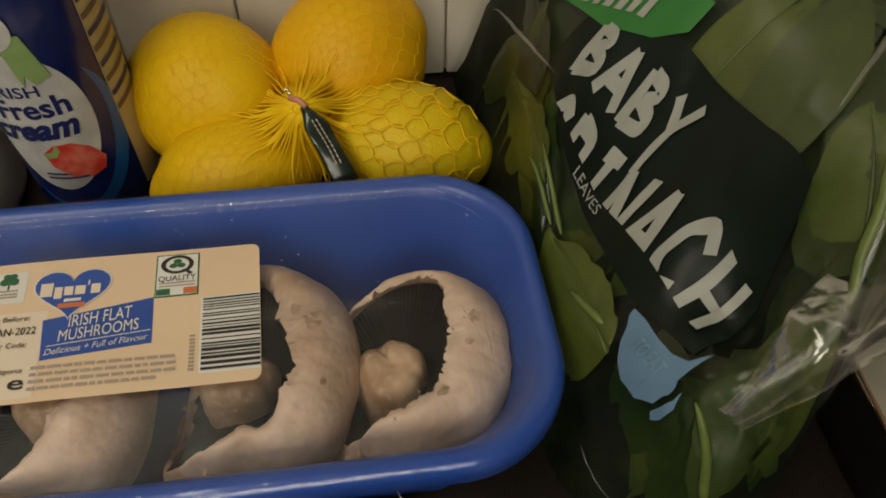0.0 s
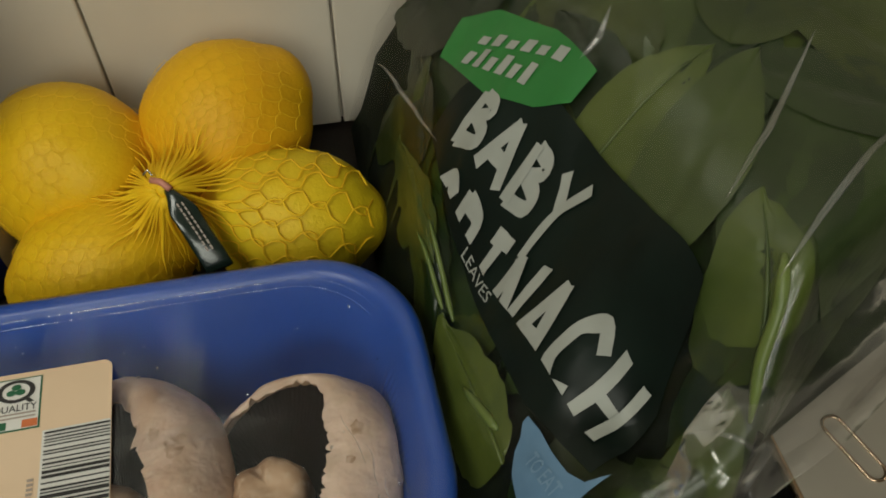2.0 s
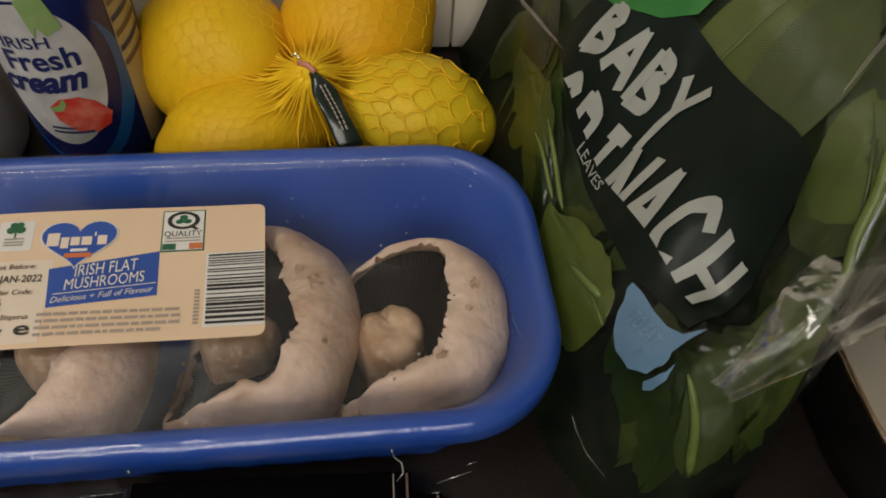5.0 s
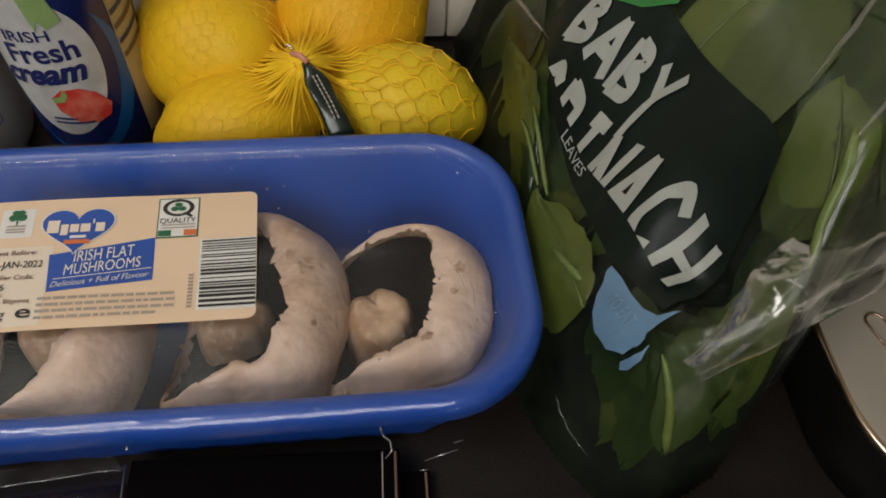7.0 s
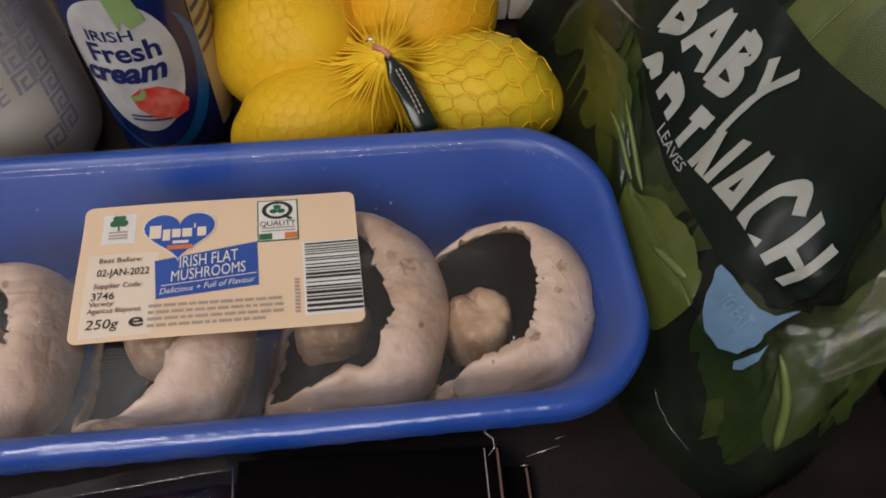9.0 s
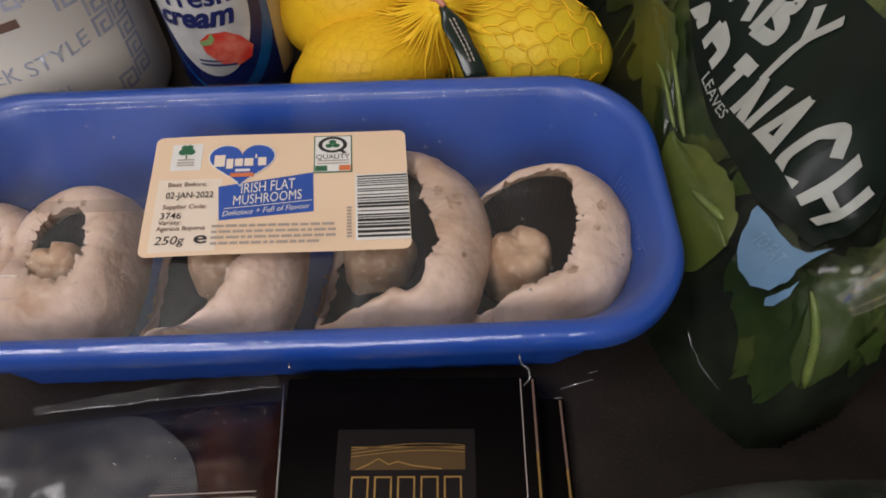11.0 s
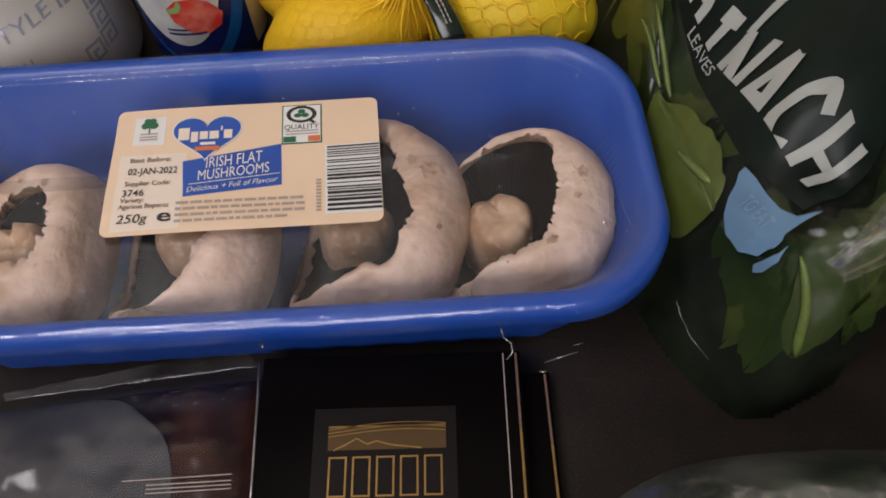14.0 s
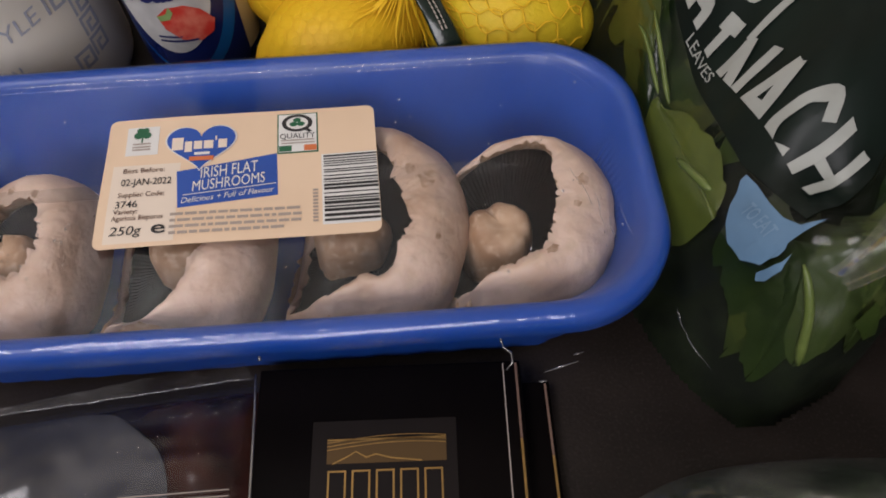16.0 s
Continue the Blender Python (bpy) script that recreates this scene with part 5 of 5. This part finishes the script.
bag_art("green_corner", polygon([(0.1221, 0.0882), (0.1266, 0.0915), (0.1296, 0.0905), (0.1330, 0.0895), (0.1290, 0.0880)]), "paleleaf", 0.0008, bag, "small green printed corner", 0.003)
# uneven tube imitates the bright glint along the bag's lower left edge
rim_line = [along_line([Vector(p) for p in ((0.0868, 0.1143, 0.0245), (0.0876, 0.1094, 0.0220), (0.0905, 0.1020, 0.0195), (0.0955, 0.0945, 0.0170))], k / 16) for k in range(17)]
part("film_edge", tube([p + Vector((0.0004 * wob(k, 0, 1, 0.7), 0, 0.0004 * wob(k, 4, 1, 0.7))) for k, p in enumerate(rim_line)], 0.00028, 5, None, lambda t: 0.2 + abs(math.sin(t * 7))), "wrinkle", bag, "thin tube standing in for the glint on the folded film edge").visible_shadow = False

# raised creases in the film
for pts in CREASES:
    line = []
    for a, b in zip(pts, pts[1:]):
        line += [Vector(a).lerp(Vector(b), k / 8) for k in range(8)]
    line.append(Vector(pts[-1]))
    crease = part("crease", tube([bag_face(p.x, p.y, 0.0006) for p in line], 0.0010, 6, None, lambda t: 0.10 + math.sin(math.pi * min(1, max(0, t))) * 0.90), "wrinkle", bag, "pale raised crease in the film")
    crease.visible_shadow = False

# crimped seal along the lower edge, standing out over the worktop
SEAL = [Vector(p) for p in ((0.1140, 0.0890, 0.0800), (0.1240, 0.0875, 0.0960), (0.1330, 0.0890, 0.1065), (0.1550, 0.0970, 0.1120), (0.1830, 0.1120, 0.1150), (0.2150, 0.1310, 0.1180), (0.2500, 0.1500, 0.1150))]


rows = []
for j in range(13):
    f = j / 12
    row = []
    for i in range(91):
        t = i / 90
        p = along_line(SEAL, t)
        inward = Vector((-0.30, 0.80, 0.18 - 0.35 * (1 - f)))
        q = p + inward * (0.019 + 0.010 * smoothstep(0.2, 0.45, t)) * (1 - f) * (0.5 + 0.5 * smoothstep(0.0, 0.25, t))
        q += Vector((0, 0, 1)) * (0.0009 * math.sin(f * 26) * f + 0.0028 * wob(t * 7, f * 3, 0.3) + 0.0007 * wob(t * 16, f * 9, 2.0))
        row.append(q)
    rows.append(row)
seal = part("crimped_seal", loft(rows, False, False, False), "sealfilm", bag, "crinkled clear heat seal")
seal.visible_shadow = False


# ---- black chocolate boxes ----
def choc_box(x0, x1, y0, y1, z0, z1, turn, text, front):
    c = Vector(((x0 + x1) / 2, (y0 + y1) / 2, 0))
    ob = thing("chocolate_box", text, "box", "flat black boxes", (c.x, c.y, z0))
    spin = lambda v: Matrix.Translation(c) @ Matrix.Rotation(radians(turn), 4, "Z") @ Matrix.Translation(-c) @ v
    b = box(x0, x1, y0, y1, z0, z1, 0.0007, 2)
    part("carton", mapped3(b, spin), "choc", ob)
    for x in (x1 - 0.0020,):
        half = y0 + (y1 - y0) * 0.80
        part("gold_line", mapped3(rect3(x, y0 + 0.001, x + 0.0008, half, z1 + 0.0002), spin), "gold" if x > 0 else "inkbrown", ob)
        # far part of the same gold line, coloured dull where its reflection fades
        part("foil_line", mapped3(rect3(x, half, x + 0.0008, y1 - 0.001, z1 + 0.0002), spin), "inkbrown", ob)
    if front:
        part("gold_line", mapped3(rect3(x1 - 0.0062, y0 + 0.001, x1 - 0.0058, y1 - 0.001, z1 + 0.0002), spin), "inkgrey", ob)
        art = part("front_panel", mapped3(rect3(-0.0400, 0.030, 0.0075, 0.0835, z1 + 0.0002), spin), "chocpanel", ob, "dark brown panel with gold emblem")
        def gold(bm, mat="gold", lift=0.0005):
            part("emblem", mapped3(mapped(bm, lambda x, y: Vector((x, y, z1 + lift))), spin), mat, ob)
        gold(rect(-0.0350, 0.0692, 0.0040, 0.0772), "golddark", 0.0004)
        gold(rect(-0.0350, 0.0768, 0.0040, 0.0773))
        for k in range(3):
            b = bmesh.new()
            for i in range(12):
                f0, f1 = i / 12, (i + 1) / 12
                h = lambda f: 0.0735 + 0.0012 * k + 0.0022 * math.sin(f * 2.4)
                x = lambda f: -0.0350 + 0.039 * f
                b.faces.new([b.verts.new((x(f0), h(f0), 0)), b.verts.new((x(f1), h(f1), 0)), b.verts.new((x(f1), h(f1) + 0.0003, 0)), b.verts.new((x(f0), h(f0) + 0.0003, 0))])
            gold(b)
        for pts in ([(-0.033, 0.0694), (-0.029, 0.0712), (-0.0255, 0.0732), (-0.022, 0.0712), (-0.019, 0.0722), (-0.014, 0.0708), (-0.004, 0.0696)],):
            for a, c2 in zip(pts, pts[1:]):
                gold(polygon([a, c2, (c2[0], c2[1] - 0.0005), (a[0], a[1] - 0.0005)]), "gold", 0.0007)
        # the raised wordmark, as five plain outlined blocks
        for k in range(5):
            xa = -0.0345 + k * 0.0078
            for x0b, y0b, x1b, y1b in ((xa, 0.0540, xa + 0.0006, 0.0670), (xa + 0.0054, 0.0540, xa + 0.0060, 0.0670), (xa + 0.0006, 0.0664, xa + 0.0054, 0.0670), (xa + 0.0006, 0.0540, xa + 0.0054, 0.0546)):
                gold(rect(x0b, y0b, x1b, y1b))
        for x in (-0.028, -0.020, -0.012, -0.004):
            gold(rect(x, 0.0420, x + 0.0009, 0.0505))
            gold(rect(x, 0.0495, x + 0.0050, 0.0504))
    return ob


def wrap_tail(ob, points, r):
    o = part("wrap_tail", tube(points, r, 5, None, lambda t: 0.3 + 0.7 * math.sin(math.pi * min(1, max(0, 0.15 + 0.7 * t)))), "foil", ob, "shiny pinched end of the clear wrap")
    o.visible_shadow = False


def mapped3(bm, fn):
    for v in bm.verts:
        v.co = fn(v.co.copy())
    return bm


def rect3(x0, y0, x1, y1, z):
    bm = bmesh.new()
    bm.faces.new([bm.verts.new(p) for p in ((x0, y0, z), (x1, y0, z), (x1, y1, z), (x0, y1, z))])
    return bm


lower_box = choc_box(-0.0500, 0.0420, -0.035, 0.0970, 0.0, 0.0068, 0, "flat black carton with a gold edge line", False)
upper_box = choc_box(-0.0595, 0.0305, -0.035, 0.1030, 0.0070, 0.0145, -1.0, "flat black carton with gold emblem, stacked on another", True)
wrap_tail(upper_box, [(0.0255, 0.1075, 0.0200), (0.0262, 0.1050, 0.0195), (0.0286, 0.1031, 0.0190), (0.0290, 0.1005, 0.0170), (0.0268, 0.0985, 0.0152)], 0.00045)
wrap_tail(upper_box, [(0.0254, 0.1086, 0.0205), (0.0256, 0.1066, 0.0200)], 0.0008)
wrap_tail(upper_box, [(-0.0555, 0.1030, 0.0290), (-0.0552, 0.1012, 0.0285)], 0.0009)
wrap_tail(lower_box, [(0.0401, 0.0978, 0.0130), (0.0450, 0.0985, 0.0150), (0.0515, 0.0995, 0.0170)], 0.0003)
wrap_tail(lower_box, [(0.0500, 0.1015, 0.0180), (0.0535, 0.1022, 0.0185)], 0.0003)
wrap_tail(lower_box, [(0.0385, 0.0966, 0.0075), (0.0412, 0.0966, 0.0078)], 0.0005)
wrap_tail(upper_box, [(-0.0597, 0.1020, 0.0150), (-0.0590, 0.0880, 0.0152), (-0.0585, 0.0650, 0.0152), (-0.0580, 0.0350, 0.0150)], 0.0005)


# ---- vacuum pouch beside the boxes ----
pouch = thing("food_pouch", "shiny dark food pouch with smoky grey window", "food pouch", at=(-0.13, 0.03, 0))


def pouch_z(x, y):
    f = max(0.0, 1 - abs((x + 0.1335) / 0.0745) ** 5) * max(0.0, 1 - abs((y - 0.028) / 0.064) ** 6)
    return 0.0005 + f ** 0.5 * (0.0125 + 0.0035 * wob(x, y, 0.4, 38) + 0.0012 * wob(x, y, 3, 120))


def pouch_sheet(x0, x1, y0, y1, nx, ny, lift, clip=None):
    bm = bmesh.new()
    rows = []
    for j in range(ny + 1):
        row = []
        for i in range(nx + 1):
            x, y = x0 + (x1 - x0) * i / nx, y0 + (y1 - y0) * j / ny
            yy = y + 0.010 + 0.10 * (x + 0.062) * smoothstep(0.0, 0.09, y)
            row.append(bm.verts.new((x, yy, pouch_z(x, y) + lift)))
        rows.append(row)
    for j in range(ny):
        for i in range(nx):
            bm.faces.new((rows[j][i], rows[j][i + 1], rows[j + 1][i + 1], rows[j + 1][i]))
    return bm


part("contents", pouch_sheet(-0.207, -0.0605, -0.034, 0.0900, 90, 70, 0.0), "beet", pouch, "dark red-brown contents")
window = bmesh.new()
cells = {}
for j in range(50):
    for i in range(60):
        u, v = -1 + 2 * i / 59, -1 + 2 * j / 49
        k = math.sqrt(max(0.0, 1 - 0.45 * v ** 4))
        x, y = -0.1470 + u * 0.062 * k, 0.0360 + v * 0.054 * math.sqrt(max(0.05, 1 - 0.35 * u ** 6))
        yy = y + 0.010 + 0.10 * (x + 0.062) * smoothstep(0.0, 0.09, y)
        cells[i, j] = window.verts.new((x, yy, pouch_z(x, y) + 0.0009 + 0.0016 * max(0.0, 1 - u ** 4) * max(0.0, 1 - v ** 4)))
for j in range(49):
    for i in range(59):
        window.faces.new((cells[i, j], cells[i + 1, j], cells[i + 1, j + 1], cells[i, j + 1]))
part("grey_window", window, "greypouch", pouch, "smoky grey plastic window")
pf = part("pouch_film", pouch_sheet(-0.209, -0.0590, -0.036, 0.0930, 90, 70, 0.0034), "pouchfilm", pouch, "shiny clear film")
pf.visible_shadow = False
rows = []
for j in range(7):
    f = j / 6
    rows.append([(x, min(0.1016, 0.1030 + 0.10 * (x + 0.062) - 0.0012 + 0.0012 * f) + 0.0004 * wob(x, f, 2.0, 120), 0.0120 + f * max(0.002, 0.0145 + 0.13 * (x + 0.062)) + 0.0006 * wob(x, f, 5.0, 90)) for x in (-0.1480 + 0.0870 * i / 60 for i in range(61))])
flange = part("seal_flange", loft(rows, False, False, False), "sealfilm", pouch, "clear sealed edge standing against the tray")
flange.visible_shadow = False
part("flange_edge", tube([(x, 0.1030 + 0.10 * (x + 0.062) - 0.0014, 0.0128 + 0.0014 * wob(x, 0, 1.0, 90)) for x in (-0.1480 + 0.0870 * i / 40 for i in range(41))], 0.00018, 4), "sealfilm", pouch, "thin bright fold along the seal")
part("printed_rule", mapped(rect(-0.100, 0.0560, -0.066, 0.0564), lambda x, y: Vector((x, y + 0.008 + (x + 0.062) * 0.06, pouch_z(x, y) + 0.0046))), "inkgrey", pouch)
for k in range(3):
    part("printed_rule", mapped(rect(-0.092, 0.0540 - k * 0.0013, -0.066, 0.0544 - k * 0.0013), lambda x, y: Vector((x, y + 0.008 + (x + 0.062) * 0.06, pouch_z(x, y) + 0.0046))), "inkgrey", pouch)


# ---- black pan with a steel plate ----
pan = thing("covered_dish", "low black dish with pale steel cover and polished rim", "dish", at=(0.27, 0.12, 0))
PAN_C = Vector((0.2755, 0.1310))


def pan_ring(inset, z):
    return [(PAN_C.x + x, PAN_C.y + y, z) for x, y in round_rect(0.0960 - inset, 0.0830 - inset, 0.056 - inset * 0.65, 18, 6)]


part("dish_body", loft([pan_ring(0.006, 0.0), pan_ring(0.003, 0.002), pan_ring(0.0008, 0.020), pan_ring(0.0, 0.0375), pan_ring(0.0012, 0.0390), pan_ring(0.003, 0.0388)], True, True), "blackpan", pan, "matt black enamelled side")
part("rim", loft([pan_ring(-0.0002, 0.0378), pan_ring(-0.0006, 0.0390), pan_ring(0.0002, 0.0402), pan_ring(0.0014, 0.0404), pan_ring(0.0022, 0.0394)]), "steelrim", pan, "polished steel rim")
part("cover", loft([pan_ring(0.0022, 0.0391), pan_ring(0.004, 0.0396), pan_ring(0.012, 0.0404), pan_ring(0.030, 0.0412), pan_ring(0.055, 0.0416), pan_ring(0.080, 0.0417)], False, True), "steel", pan, "pale satin steel cover")
slot = [Vector((0.2035, 0.1195)) + Matrix.Rotation(radians(-73), 2) @ Vector(p) for p in round_rect(0.0115, 0.0034, 0.0033, 8, 4)]
part("embossed_slot", tube([(p.x, p.y, 0.0412) for p in slot] + [(slot[0].x, slot[0].y, 0.0412)], 0.0006, 6), "steelrim", pan, "raised oval bead")


# ---- wrapped green vegetable ----
veg = thing("wrapped_vegetable", "dark green vegetable in dull crinkled film", "vegetable", at=(0.11, 0.01, 0))


def veg_z(x, y):
    f = max(0.0, 1 - abs((x - 0.118) / 0.088) ** 2.6 - abs((y - 0.010) / 0.054) ** 2.6)
    return f ** 0.5 * (0.052 + 0.006 * wob(x, y, 0.7, 55) + 0.003 * wob(x, y, 3, 140))


for nm, mat, lift, lab in (("florets", "broc", 0.0, "dark green knobbly head"), ("wrap", "wrapgrey", 0.0022, "dull crinkled clear film")):
    bm = bmesh.new()
    rings = []
    for k in range(30):
        t = (k + 0.02) / 29
        ring = []
        for i in range(80):
            a = 2 * math.pi * i / 80
            x, y = 0.118 + 0.0879 * math.sin(t * math.pi / 2) * math.cos(a), 0.010 + 0.0539 * math.sin(t * math.pi / 2) * math.sin(a)
            z = veg_z(x, y)
            if nm == "wrap":
                z += lift + 0.0022 * wob(x * 3, y, 9, 60) - 0.0024 * abs(wob(x * 0.5 + y, y * 0.4 - x, 4, 90))
            ring.append((x, y, max(0.0005, z)))
        rings.append(ring)
    o = part(nm, loft(rings, True, False), mat, veg, lab)
    if nm == "wrap":
        o.visible_shadow = False

# ---- wall tiles ----
TILE = 0.1020
tile_mesh = None
for row in range(9):
    for col in range(-8, 9):
        x0, z0 = -0.034 + col * TILE, 0.0005 + row * TILE
        if tile_mesh is None:
            tile_mesh = smooth_mesh(box(0.0005, TILE - 0.0005, 0.0, 0.006, 0.0005, TILE - 0.0005, 0.0012, 3), "tile", False)
            tile_mesh.materials.append(M["tile"])
        t = new("tile", tile_mesh)
        t.location = (x0, WALL_Y, z0)
        t.parent = wall
